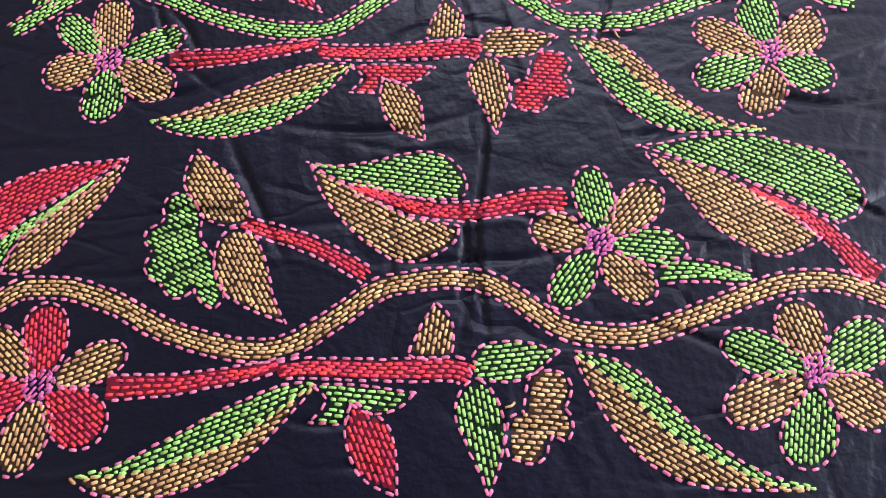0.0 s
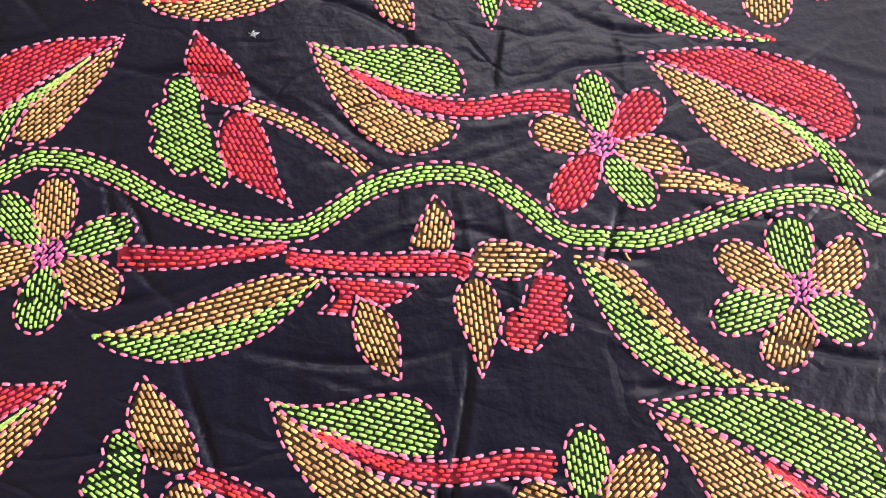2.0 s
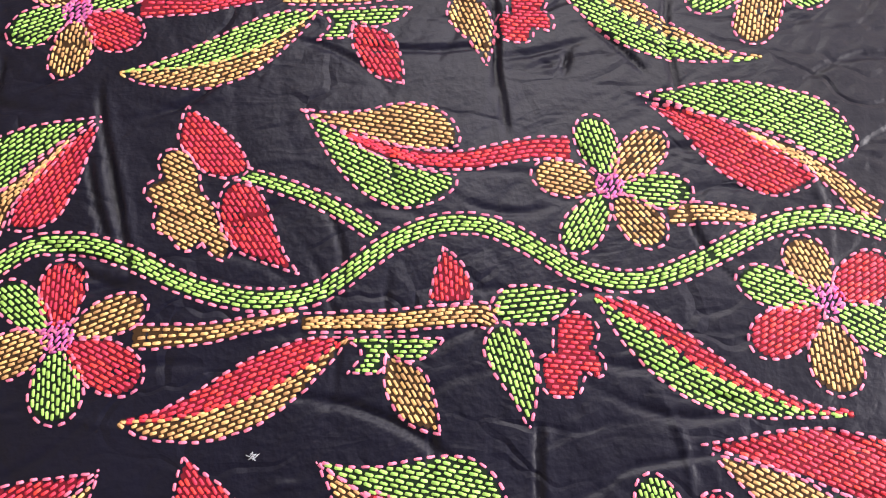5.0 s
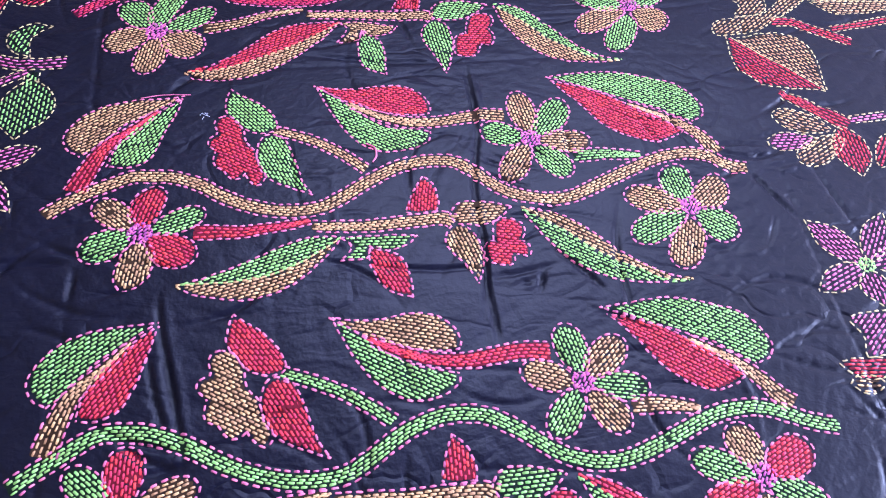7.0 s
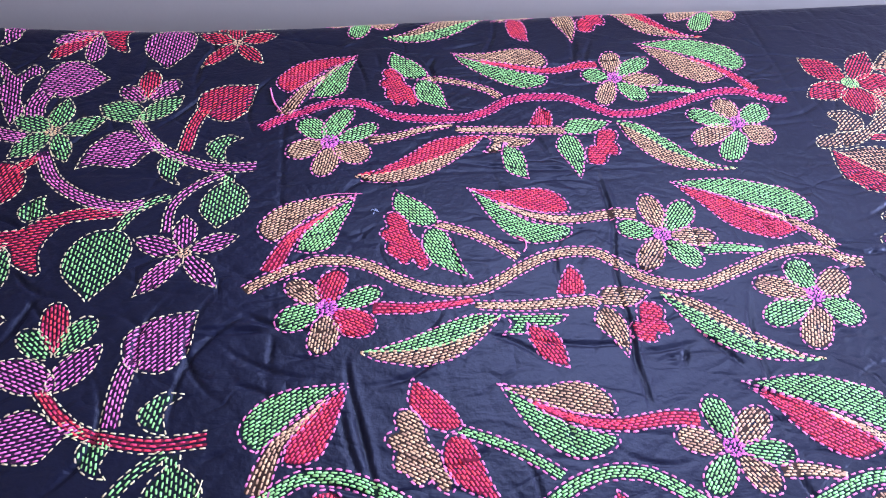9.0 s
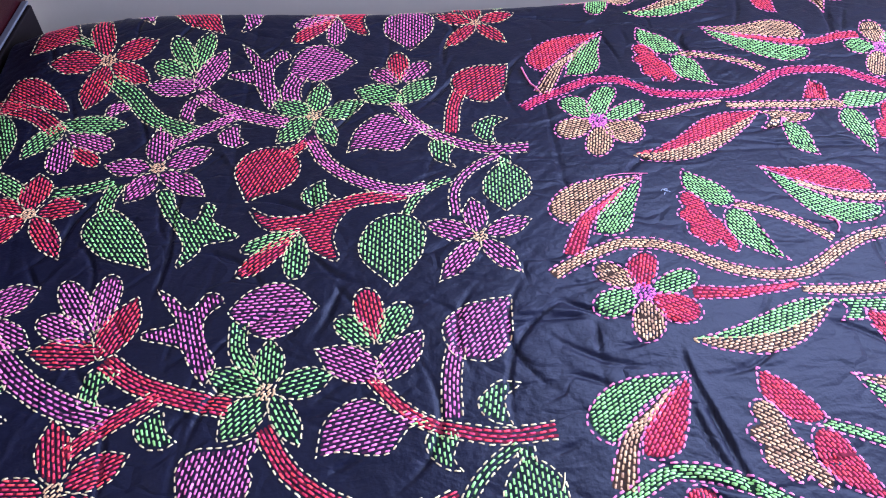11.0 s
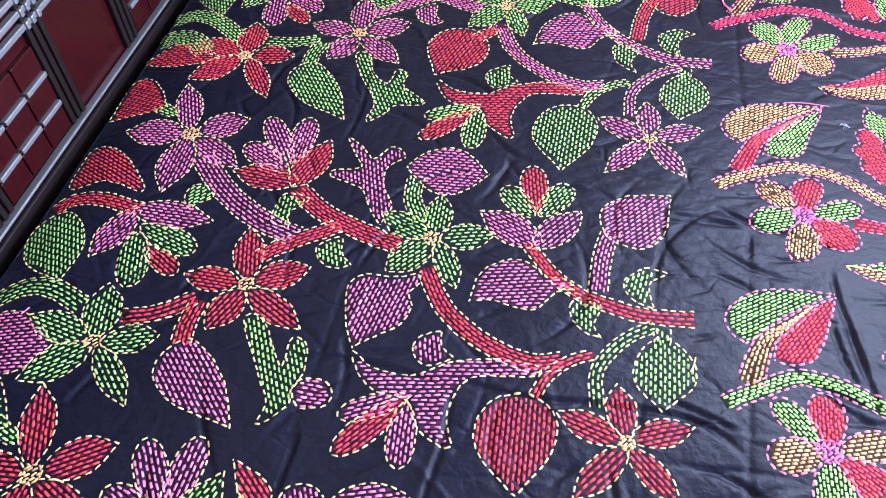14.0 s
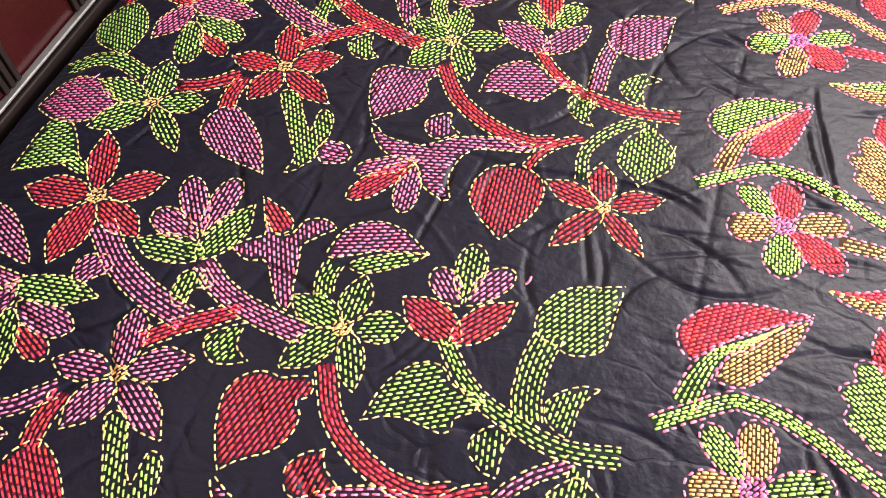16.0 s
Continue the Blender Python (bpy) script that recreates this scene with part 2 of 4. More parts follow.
# one repeat of the middle panel
MIDDLE = [
    ("left_up", "leaf", freeform([(-0.302, 0.725), (-0.325, 0.723), (-0.356, 0.722), (-0.394, 0.710), (-0.416, 0.688), (-0.424, 0.667), (-0.415, 0.648), (-0.402, 0.640), (-0.384, 0.656), (-0.361, 0.683), (-0.339, 0.699)], (0, 7), 0.62)),
    ("left_low", "leaf", freeform([(-0.302, 0.720), (-0.309, 0.689), (-0.321, 0.653), (-0.332, 0.631), (-0.353, 0.621), (-0.373, 0.624), (-0.367, 0.652), (-0.356, 0.670), (-0.336, 0.694)], (0, 5), 0.97)),
    ("left_rib", "stem", stem([(-0.326, 0.705), (-0.352, 0.676), (-0.377, 0.653), (-0.389, 0.626), (-0.399, 0.589)], 0.008, 0.027)),
    ("bf_up", "leaf", freeform([(-0.224, 0.729), (-0.215, 0.721), (-0.196, 0.707), (-0.183, 0.693), (-0.173, 0.676), (-0.170, 0.660), (-0.181, 0.655), (-0.191, 0.655), (-0.208, 0.663), (-0.219, 0.677), (-0.230, 0.695), (-0.229, 0.711)], (0,), -0.95)),
    ("bf_low", "leaf", freeform([(-0.175, 0.651), (-0.185, 0.651), (-0.193, 0.640), (-0.195, 0.620), (-0.189, 0.600), (-0.175, 0.585), (-0.153, 0.573), (-0.130, 0.563), (-0.141, 0.581), (-0.147, 0.601), (-0.155, 0.627), (-0.164, 0.645)], (7,), -1.05)),
    ("bf_cloud", "leaf", freeform([(-0.235, 0.687), (-0.245, 0.683), (-0.248, 0.673), (-0.244, 0.661), (-0.255, 0.656), (-0.259, 0.648), (-0.256, 0.642), (-0.248, 0.634), (-0.251, 0.623), (-0.251, 0.616), (-0.244, 0.609), (-0.236, 0.605), (-0.231, 0.596), (-0.224, 0.591), (-0.215, 0.592), (-0.209, 0.598), (-0.203, 0.588), (-0.197, 0.582), (-0.190, 0.580), (-0.184, 0.590), (-0.187, 0.600), (-0.194, 0.614), (-0.198, 0.629), (-0.207, 0.639), (-0.211, 0.650), (-0.212, 0.663), (-0.222, 0.682)], (7, 15), -0.55)),
    ("bf_stem", "stem", stem([(-0.175, 0.657), (-0.149, 0.647), (-0.119, 0.633), (-0.090, 0.614), (-0.064, 0.593)], 0.015, 0.016)),
    ("mid_up", "leaf", freeform([(-0.122, 0.717), (-0.095, 0.711), (-0.064, 0.711), (-0.037, 0.715), (-0.011, 0.712), (0.008, 0.698), (0.016, 0.680), (0.014, 0.669), (0.000, 0.667), (-0.035, 0.672), (-0.060, 0.682), (-0.083, 0.691), (-0.103, 0.704)], (0, 7), -0.28)),
    ("mid_low", "leaf", freeform([(-0.119, 0.715), (-0.106, 0.705), (-0.086, 0.689), (-0.061, 0.667), (-0.037, 0.653), (-0.007, 0.645), (0.010, 0.640), (0.007, 0.628), (-0.007, 0.618), (-0.027, 0.613), (-0.045, 0.615), (-0.064, 0.625), (-0.083, 0.643), (-0.097, 0.665), (-0.109, 0.690)], (0, 6), -0.55)),
    ("mid_stem", "stem", stem([(-0.083, 0.689), (-0.061, 0.676), (-0.036, 0.664), (-0.006, 0.656), (0.025, 0.654), (0.050, 0.657), (0.082, 0.660), (0.112, 0.657)], 0.012, 0.023)),
    ("right_up", "leaf", freeform([(0.182, 0.706), (0.205, 0.708), (0.247, 0.712), (0.282, 0.709), (0.315, 0.698), (0.343, 0.686), (0.358, 0.667), (0.366, 0.646), (0.359, 0.630), (0.340, 0.623), (0.321, 0.636), (0.300, 0.652), (0.277, 0.663), (0.250, 0.677), (0.213, 0.694)], (0, 9), -0.48)),
    ("right_low", "leaf", freeform([(0.188, 0.698), (0.217, 0.689), (0.249, 0.675), (0.275, 0.654), (0.297, 0.638), (0.316, 0.617), (0.324, 0.611), (0.313, 0.604), (0.297, 0.598), (0.278, 0.597), (0.252, 0.612), (0.231, 0.633), (0.216, 0.660), (0.200, 0.681)], (0,), -0.62)),
    ("right_stem", "stem", stem([(0.271, 0.659), (0.297, 0.641), (0.318, 0.625), (0.338, 0.604), (0.352, 0.584), (0.364, 0.572)], 0.010, 0.025)),
    ("f1_tail", "stem", stem([(0.187, 0.588), (0.222, 0.586), (0.246, 0.581), (0.261, 0.578)], 0.022, 0.012)),
    ("vine", "stem", stem([(-0.425, 0.560), (-0.410, 0.571), (-0.386, 0.586), (-0.352, 0.606), (-0.332, 0.607), (-0.310, 0.605), (-0.288, 0.598), (-0.263, 0.586), (-0.238, 0.570), (-0.214, 0.558), (-0.190, 0.549), (-0.166, 0.543), (-0.142, 0.541), (-0.122, 0.543), (-0.108, 0.547), (-0.083, 0.562), (-0.062, 0.576), (-0.042, 0.586), (-0.017, 0.594), (0.009, 0.595), (0.033, 0.590), (0.056, 0.577), (0.079, 0.560), (0.101, 0.544), (0.124, 0.535), (0.148, 0.531), (0.172, 0.533), (0.198, 0.541), (0.225, 0.551), (0.252, 0.562), (0.279, 0.571), (0.304, 0.574), (0.329, 0.572), (0.352, 0.564), (0.378, 0.552), (0.407, 0.544)], 0.019, 0.019)),
    ("f2_stem", "stem", stem([(-0.264, 0.520), (-0.237, 0.519), (-0.209, 0.518), (-0.180, 0.521), (-0.152, 0.524), (-0.130, 0.528)], 0.021, 0.010)),
    ("branch", "stem", stem([(-0.128, 0.520), (-0.095, 0.518), (-0.057, 0.515), (-0.018, 0.515), (0.015, 0.515), (0.030, 0.509)], 0.015, 0.021)),
    ("horn", "leaf", freeform([(-0.007, 0.574), (-0.015, 0.555), (-0.021, 0.537), (-0.023, 0.528), (-0.011, 0.524), (0.009, 0.524), (0.012, 0.534), (0.009, 0.553), (0.003, 0.564)], (0, 3, 5), 1.53)),
    ("gl", "leaf", freeform([(0.027, 0.521), (0.035, 0.532), (0.051, 0.535), (0.075, 0.532), (0.101, 0.524), (0.089, 0.513), (0.071, 0.503), (0.052, 0.503), (0.033, 0.507), (0.027, 0.514)], (4,), 0.03)),
    ("hang", "leaf", freeform([(0.029, 0.505), (0.020, 0.494), (0.018, 0.479), (0.028, 0.458), (0.039, 0.438), (0.046, 0.420), (0.053, 0.439), (0.057, 0.463), (0.054, 0.481), (0.048, 0.494), (0.038, 0.504)], (5,), -1.34)),
    ("cloud", "leaf", freeform([(0.078, 0.504), (0.088, 0.508), (0.100, 0.507), (0.109, 0.500), (0.111, 0.490), (0.105, 0.478), (0.111, 0.470), (0.112, 0.460), (0.107, 0.454), (0.097, 0.459), (0.092, 0.454), (0.091, 0.447), (0.084, 0.441), (0.070, 0.443), (0.061, 0.448), (0.059, 0.463), (0.062, 0.475), (0.073, 0.477), (0.074, 0.489)], (5, 9, 17), -0.16)),
    ("longl_up", "leaf", freeform([(-0.093, 0.504), (-0.105, 0.506), (-0.133, 0.505), (-0.167, 0.495), (-0.200, 0.478), (-0.237, 0.460), (-0.264, 0.453), (-0.227, 0.453), (-0.191, 0.459), (-0.158, 0.468), (-0.125, 0.485)], (0, 6), 0.30)),
    ("longl_low", "leaf", freeform([(-0.271, 0.452), (-0.255, 0.441), (-0.227, 0.434), (-0.200, 0.433), (-0.172, 0.439), (-0.144, 0.453), (-0.121, 0.471), (-0.101, 0.491), (-0.093, 0.502), (-0.125, 0.482), (-0.158, 0.466), (-0.191, 0.457), (-0.227, 0.451), (-0.262, 0.452)], (0, 8), 0.29)),
    ("bird", "leaf", freeform([(-0.092, 0.503), (-0.077, 0.503), (-0.048, 0.501), (-0.015, 0.496), (-0.024, 0.486), (-0.040, 0.481), (-0.054, 0.483), (-0.062, 0.489), (-0.065, 0.475), (-0.079, 0.474), (-0.093, 0.475), (-0.083, 0.484), (-0.081, 0.494)], (0, 3, 7, 10), -0.10)),
    ("hang2", "leaf", freeform([(-0.060, 0.488), (-0.064, 0.475), (-0.063, 0.460), (-0.055, 0.440), (-0.042, 0.429), (-0.024, 0.422), (-0.025, 0.442), (-0.028, 0.459), (-0.034, 0.472), (-0.050, 0.483)], (5,), -1.10)),
    ("longr_up", "leaf", freeform([(0.115, 0.521), (0.135, 0.516), (0.158, 0.504), (0.178, 0.487), (0.198, 0.467), (0.222, 0.445), (0.247, 0.429), (0.272, 0.417), (0.297, 0.409), (0.266, 0.414), (0.241, 0.425), (0.212, 0.440), (0.183, 0.460), (0.159, 0.484), (0.134, 0.505)], (0, 8), -0.58)),
    ("longr_low", "leaf", freeform([(0.114, 0.518), (0.121, 0.499), (0.132, 0.478), (0.149, 0.454), (0.173, 0.432), (0.198, 0.419), (0.229, 0.412), (0.265, 0.409), (0.293, 0.408), (0.266, 0.412), (0.241, 0.423), (0.211, 0.438), (0.182, 0.457), (0.158, 0.482), (0.133, 0.502)], (0, 8), -0.55)),
    ("f1_eye", "eye", disc((0.141, 0.619), 0.012)),
    ("f1_nw", "petal", petal((0.142, 0.631), (0.131, 0.689), 0.036, 1.0)),
    ("f1_ne", "petal", petal((0.149, 0.626), (0.196, 0.667), 0.037, 1.0)),
    ("f1_e", "petal", petal((0.154, 0.616), (0.213, 0.605), 0.033, 1.0)),
    ("f1_se", "petal", petal((0.146, 0.605), (0.177, 0.561), 0.037, 1.0)),
    ("f1_sw", "petal", petal((0.134, 0.608), (0.096, 0.561), 0.034, 1.0)),
    ("f1_w", "petal", petal((0.130, 0.620), (0.076, 0.638), 0.035, 1.0)),
    ("f2_eye", "eye", disc((-0.324, 0.526), 0.013)),
    ("f2_nw", "petal", petal((-0.334, 0.535), (-0.376, 0.575), 0.031, 1.0)),
    ("f2_n", "petal", petal((-0.324, 0.535), (-0.322, 0.593), 0.038, 1.0)),
    ("f2_ne", "petal", petal((-0.311, 0.529), (-0.253, 0.549), 0.033, 1.0)),
    ("f2_se", "petal", petal((-0.313, 0.517), (-0.256, 0.481), 0.040, 1.0)),
    ("f2_s", "petal", petal((-0.323, 0.513), (-0.321, 0.455), 0.042, 1.0)),
    ("f2_w", "petal", petal((-0.333, 0.523), (-0.384, 0.507), 0.039, 1.0)),
    ("f3_eye", "eye", disc((0.305, 0.502), 0.012)),
    ("f3_nw", "petal", petal((0.303, 0.510), (0.287, 0.558), 0.039, 1.0)),
    ("f3_w", "petal", petal((0.294, 0.501), (0.232, 0.528), 0.035, 1.0)),
    ("f3_sw", "petal", petal((0.292, 0.492), (0.231, 0.466), 0.039, 1.0)),
    ("f3_s", "petal", petal((0.299, 0.481), (0.295, 0.422), 0.044, 1.0)),
    ("f3_e", "petal", petal((0.311, 0.491), (0.362, 0.457), 0.041, 1.0)),
    ("f3_ne", "petal", petal((0.312, 0.504), (0.366, 0.530), 0.042, 1.0)),
]
# one repeat of the left border
BORDER = [
    ("gr_eye", "eye", disc((-0.772, 0.719), 0.010)),
    ("gr_nw", "petal", petal((-0.780, 0.724), (-0.844, 0.748), 0.033, 0.1)),
    ("gr_n", "petal", petal((-0.771, 0.730), (-0.774, 0.792), 0.032, 0.1)),
    ("gr_e", "petal", petal((-0.757, 0.722), (-0.697, 0.740), 0.036, 0.1)),
    ("gr_se", "petal", petal((-0.761, 0.710), (-0.729, 0.651), 0.026, 0.1)),
    ("gr_sw", "petal", petal((-0.776, 0.711), (-0.817, 0.660), 0.038, 0.1)),
    ("top", "leaf", freeform([(-0.829, 0.832), (-0.807, 0.863), (-0.778, 0.874), (-0.754, 0.868), (-0.722, 0.837), (-0.743, 0.808), (-0.769, 0.791), (-0.792, 0.796), (-0.811, 0.812)], (4,), 0.08)),
    ("top_stem", "stem", stem([(-0.814, 0.817), (-0.810, 0.777), (-0.791, 0.745)], 0.022, 0.022)),
    ("stem3", "stem", stem([(-0.770, 0.674), (-0.739, 0.625), (-0.703, 0.596), (-0.666, 0.578), (-0.628, 0.570), (-0.597, 0.579)], 0.022, 0.022)),
    ("heart", "leaf", freeform([(-0.774, 0.667), (-0.802, 0.654), (-0.836, 0.652), (-0.853, 0.636), (-0.849, 0.605), (-0.836, 0.568), (-0.826, 0.552), (-0.807, 0.570), (-0.783, 0.590), (-0.774, 0.615), (-0.782, 0.634), (-0.773, 0.652)], (0, 6), 1.42)),
    ("trunk", "leaf", freeform([(-0.825, 0.547), (-0.795, 0.531), (-0.752, 0.531), (-0.717, 0.553), (-0.677, 0.566), (-0.624, 0.567), (-0.625, 0.554), (-0.685, 0.543), (-0.703, 0.522), (-0.708, 0.490), (-0.697, 0.457), (-0.718, 0.461), (-0.738, 0.476), (-0.752, 0.501), (-0.787, 0.504), (-0.811, 0.522)])),
    ("c3a", "petal", petal((-0.757, 0.503), (-0.819, 0.469), 0.026, 1.0)),
    ("c3b", "petal", petal((-0.758, 0.497), (-0.813, 0.427), 0.030, 1.0)),
    ("c3c", "petal", petal((-0.752, 0.493), (-0.745, 0.425), 0.030, 1.0)),
    ("small7", "leaf", freeform([(-0.761, 0.566), (-0.755, 0.580), (-0.742, 0.588), (-0.733, 0.591), (-0.732, 0.577), (-0.724, 0.566), (-0.715, 0.561), (-0.735, 0.547), (-0.747, 0.547), (-0.755, 0.554)], (3,), -1.29)),
    ("hleaf", "leaf", leaf((-0.632, 0.532), (-0.626, 0.419), (0.33, 0.037), (0.44, -0.047), 1.0, 0.0)),
    ("hstem", "stem", stem([(-0.621, 0.530), (-0.610, 0.558), (-0.589, 0.580), (-0.565, 0.593)], 0.013, 0.013)),
    ("stem9", "stem", stem([(-0.555, 0.530), (-0.559, 0.574), (-0.536, 0.614), (-0.500, 0.644)], 0.014, 0.014)),
    ("gleaf", "leaf", leaf((-0.492, 0.631), (-0.489, 0.539), (0.48, 0.036), (0.57, -0.030), 0.5, 0.0)),
    ("gstem", "stem", stem([(-0.493, 0.642), (-0.491, 0.622)], 0.018, 0.018)),
    ("branch", "stem", stem([(-0.657, 0.733), (-0.625, 0.696), (-0.594, 0.673), (-0.552, 0.660), (-0.511, 0.654), (-0.457, 0.660)], 0.016, 0.021)),
    ("tri_l", "petal", petal((-0.646, 0.736), (-0.723, 0.774), 0.041, 0.0)),
    ("tri_r", "petal", petal((-0.644, 0.733), (-0.596, 0.797), 0.036, 0.0)),
    ("tri_t", "petal", petal((-0.653, 0.790), (-0.668, 0.863), 0.035, 1.0)),
    ("tri_a", "petal", petal((-0.658, 0.779), (-0.699, 0.819), 0.032, 1.0)),
    ("tri_b", "petal", petal((-0.645, 0.784), (-0.616, 0.838), 0.035, 1.0)),
    ("leaf14", "leaf", freeform([(-0.710, 0.638), (-0.707, 0.673), (-0.688, 0.698), (-0.662, 0.707), (-0.641, 0.698), (-0.629, 0.686), (-0.606, 0.688), (-0.597, 0.677), (-0.614, 0.668), (-0.623, 0.656), (-0.636, 0.639), (-0.665, 0.640), (-0.686, 0.644)], (0,), 0.24)),
    ("stem14", "stem", stem([(-0.611, 0.672), (-0.591, 0.676)], 0.010, 0.011)),
    ("flag", "leaf", leaf((-0.562, 0.760), (-0.489, 0.843), (0.35, 0.039), (0.30, -0.042), 0.7, 0.0)),
    ("flagstem", "stem", stem([(-0.559, 0.772), (-0.566, 0.728), (-0.567, 0.678)], 0.022, 0.022)),
    ("hook", "leaf", freeform([(-0.490, 0.719), (-0.510, 0.723), (-0.529, 0.711), (-0.538, 0.697), (-0.534, 0.681), (-0.520, 0.670), (-0.504, 0.667), (-0.509, 0.686), (-0.509, 0.702)], (0, 6), 1.40)),
    ("small17", "leaf", freeform([(-0.596, 0.653), (-0.587, 0.665), (-0.568, 0.665), (-0.561, 0.656), (-0.566, 0.642), (-0.568, 0.628), (-0.559, 0.616), (-0.573, 0.619), (-0.587, 0.628), (-0.594, 0.640)], (6,), 1.67)),
    ("s3_eye", "eye", disc((-0.522, 0.497), 0.008)),
    ("s3_n", "petal", petal((-0.525, 0.508), (-0.537, 0.563), 0.029, 0.0)),
    ("s3_e", "petal", petal((-0.512, 0.504), (-0.455, 0.528), 0.028, 0.0)),
    ("s3_se", "petal", petal((-0.516, 0.489), (-0.467, 0.442), 0.025, 0.0)),
    ("s3_sw", "petal", petal((-0.526, 0.487), (-0.571, 0.427), 0.027, 0.0)),
    ("s3_w", "petal", petal((-0.533, 0.499), (-0.597, 0.518), 0.028, 0.0)),
    ("rs_eye", "eye", disc((-0.973, 0.611), 0.009)),
    ("rs_n", "petal", petal((-0.976, 0.624), (-0.999, 0.697), 0.034, 0.0)),
    ("rs_e", "petal", petal((-0.961, 0.618), (-0.904, 0.650), 0.037, 0.0)),
    ("rs_se", "petal", petal((-0.961, 0.600), (-0.890, 0.562), 0.031, 0.0)),
    ("rs_sw", "petal", petal((-0.975, 0.597), (-0.997, 0.541), 0.036, 0.0)),
    ("rs_w", "petal", petal((-0.988, 0.610), (-1.053, 0.611), 0.032, 0.0)),
    ("fork", "leaf", freeform([(-0.958, 0.565), (-0.939, 0.571), (-0.915, 0.537), (-0.895, 0.513), (-0.896, 0.550), (-0.878, 0.545), (-0.870, 0.511), (-0.877, 0.487), (-0.875, 0.468), (-0.900, 0.442), (-0.897, 0.467), (-0.911, 0.491), (-0.936, 0.528)])),
    ("leaf20", "leaf", leaf((-1.016, 0.525), (-0.924, 0.433), (0.42, 0.018), (0.24, -0.046), 1.0, 0.0)),
    ("stem20", "stem", stem([(-1.018, 0.579), (-1.020, 0.544), (-1.016, 0.518)], 0.023, 0.023)),
    ("stem21", "stem", stem([(-1.099, 0.540), (-1.060, 0.553), (-1.024, 0.582)], 0.021, 0.021)),
    ("g3_eye", "eye", disc((-1.115, 0.503), 0.009)),
    ("g3_n", "petal", petal((-1.116, 0.515), (-1.134, 0.583), 0.040, 0.0)),
    ("g3_e", "petal", petal((-1.100, 0.506), (-1.043, 0.526), 0.034, 0.0)),
    ("g3_se", "petal", petal((-1.102, 0.493), (-1.043, 0.435), 0.027, 0.0)),
    ("g3_sw", "petal", petal((-1.120, 0.493), (-1.174, 0.441), 0.040, 0.0)),
    ("g3_w", "petal", petal((-1.129, 0.507), (-1.206, 0.522), 0.034, 0.0)),
    ("far", "leaf", leaf((-1.158, 0.491), (-1.265, 0.462), (0.42, 0.035), (0.59, -0.051), 0.3, 0.3)),
    ("arc", "stem", stem([(-1.265, 0.534), (-1.233, 0.559), (-1.195, 0.562), (-1.151, 0.546)], 0.025, 0.025)),
    ("stem23", "stem", stem([(-0.973, 0.651), (-0.945, 0.678), (-0.888, 0.719)], 0.022, 0.022)),
    ("main", "stem", stem([(-0.962, 0.769), (-0.920, 0.738), (-0.866, 0.716), (-0.808, 0.701)], 0.027, 0.027)),
    ("tl_l", "petal", petal((-0.972, 0.779), (-1.058, 0.785), 0.039, 0.0)),
    ("tl_r", "petal", petal((-0.967, 0.779), (-0.943, 0.864), 0.041, 0.0)),
    ("tl_a", "petal", petal((-0.989, 0.815), (-1.042, 0.891), 0.033, 1.0)),
    ("tl_b", "petal", petal((-0.982, 0.818), (-0.984, 0.900), 0.035, 1.0)),
    ("tl_c", "petal", petal((-0.990, 0.800), (-1.057, 0.834), 0.036, 1.0)),
    ("stem25", "stem", stem([(-1.108, 0.802), (-1.053, 0.748), (-0.997, 0.712), (-0.939, 0.691)], 0.031, 0.031)),
    ("p2_eye", "eye", disc((-1.139, 0.840), 0.011)),
    ("p2_n", "petal", petal((-1.147, 0.857), (-1.186, 0.940), 0.034, 0.0)),
    ("p2_e", "petal", petal((-1.125, 0.849), (-1.067, 0.884), 0.043, 0.0)),
    ("p2_se", "petal", petal((-1.124, 0.830), (-1.052, 0.790), 0.034, 0.0)),
    ("p2_sw", "petal", petal((-1.139, 0.822), (-1.135, 0.730), 0.043, 0.0)),
    ("p2_w", "petal", petal((-1.154, 0.837), (-1.235, 0.831), 0.046, 0.0)),
    ("cr1", "leaf", freeform([(-1.095, 0.749), (-1.080, 0.751), (-1.065, 0.742), (-1.066, 0.730), (-1.080, 0.721), (-1.086, 0.709), (-1.096, 0.718), (-1.101, 0.735)], (), 0.95)),
    ("cr2", "leaf", freeform([(-0.940, 0.754), (-0.963, 0.759), (-0.976, 0.754), (-0.979, 0.729), (-0.976, 0.712), (-0.960, 0.704), (-0.951, 0.704), (-0.958, 0.718), (-0.958, 0.733), (-0.949, 0.739)], (0,), 1.65)),
    ("cr3", "leaf", freeform([(-0.882, 0.700), (-0.900, 0.690), (-0.907, 0.678), (-0.901, 0.665), (-0.890, 0.656), (-0.872, 0.654), (-0.859, 0.662), (-0.871, 0.671), (-0.877, 0.683)], (6,), -1.19)),
    ("bird", "leaf", freeform([(-0.922, 0.872), (-0.900, 0.859), (-0.877, 0.837), (-0.861, 0.862), (-0.845, 0.861), (-0.836, 0.847), (-0.850, 0.834), (-0.857, 0.817), (-0.850, 0.787), (-0.834, 0.761), (-0.841, 0.729), (-0.859, 0.751), (-0.877, 0.782), (-0.896, 0.789), (-0.925, 0.797), (-0.925, 0.809), (-0.889, 0.819), (-0.902, 0.840)], (0, 5, 10, 14), -1.25)),
    ("heart2", "leaf", leaf((-1.196, 0.886), (-1.272, 0.852), (0.42, 0.003), (0.46, -0.082), 0.7, 0.0)),
    ("hs2", "stem", stem([(-1.212, 0.887), (-1.174, 0.872)], 0.022, 0.015)),
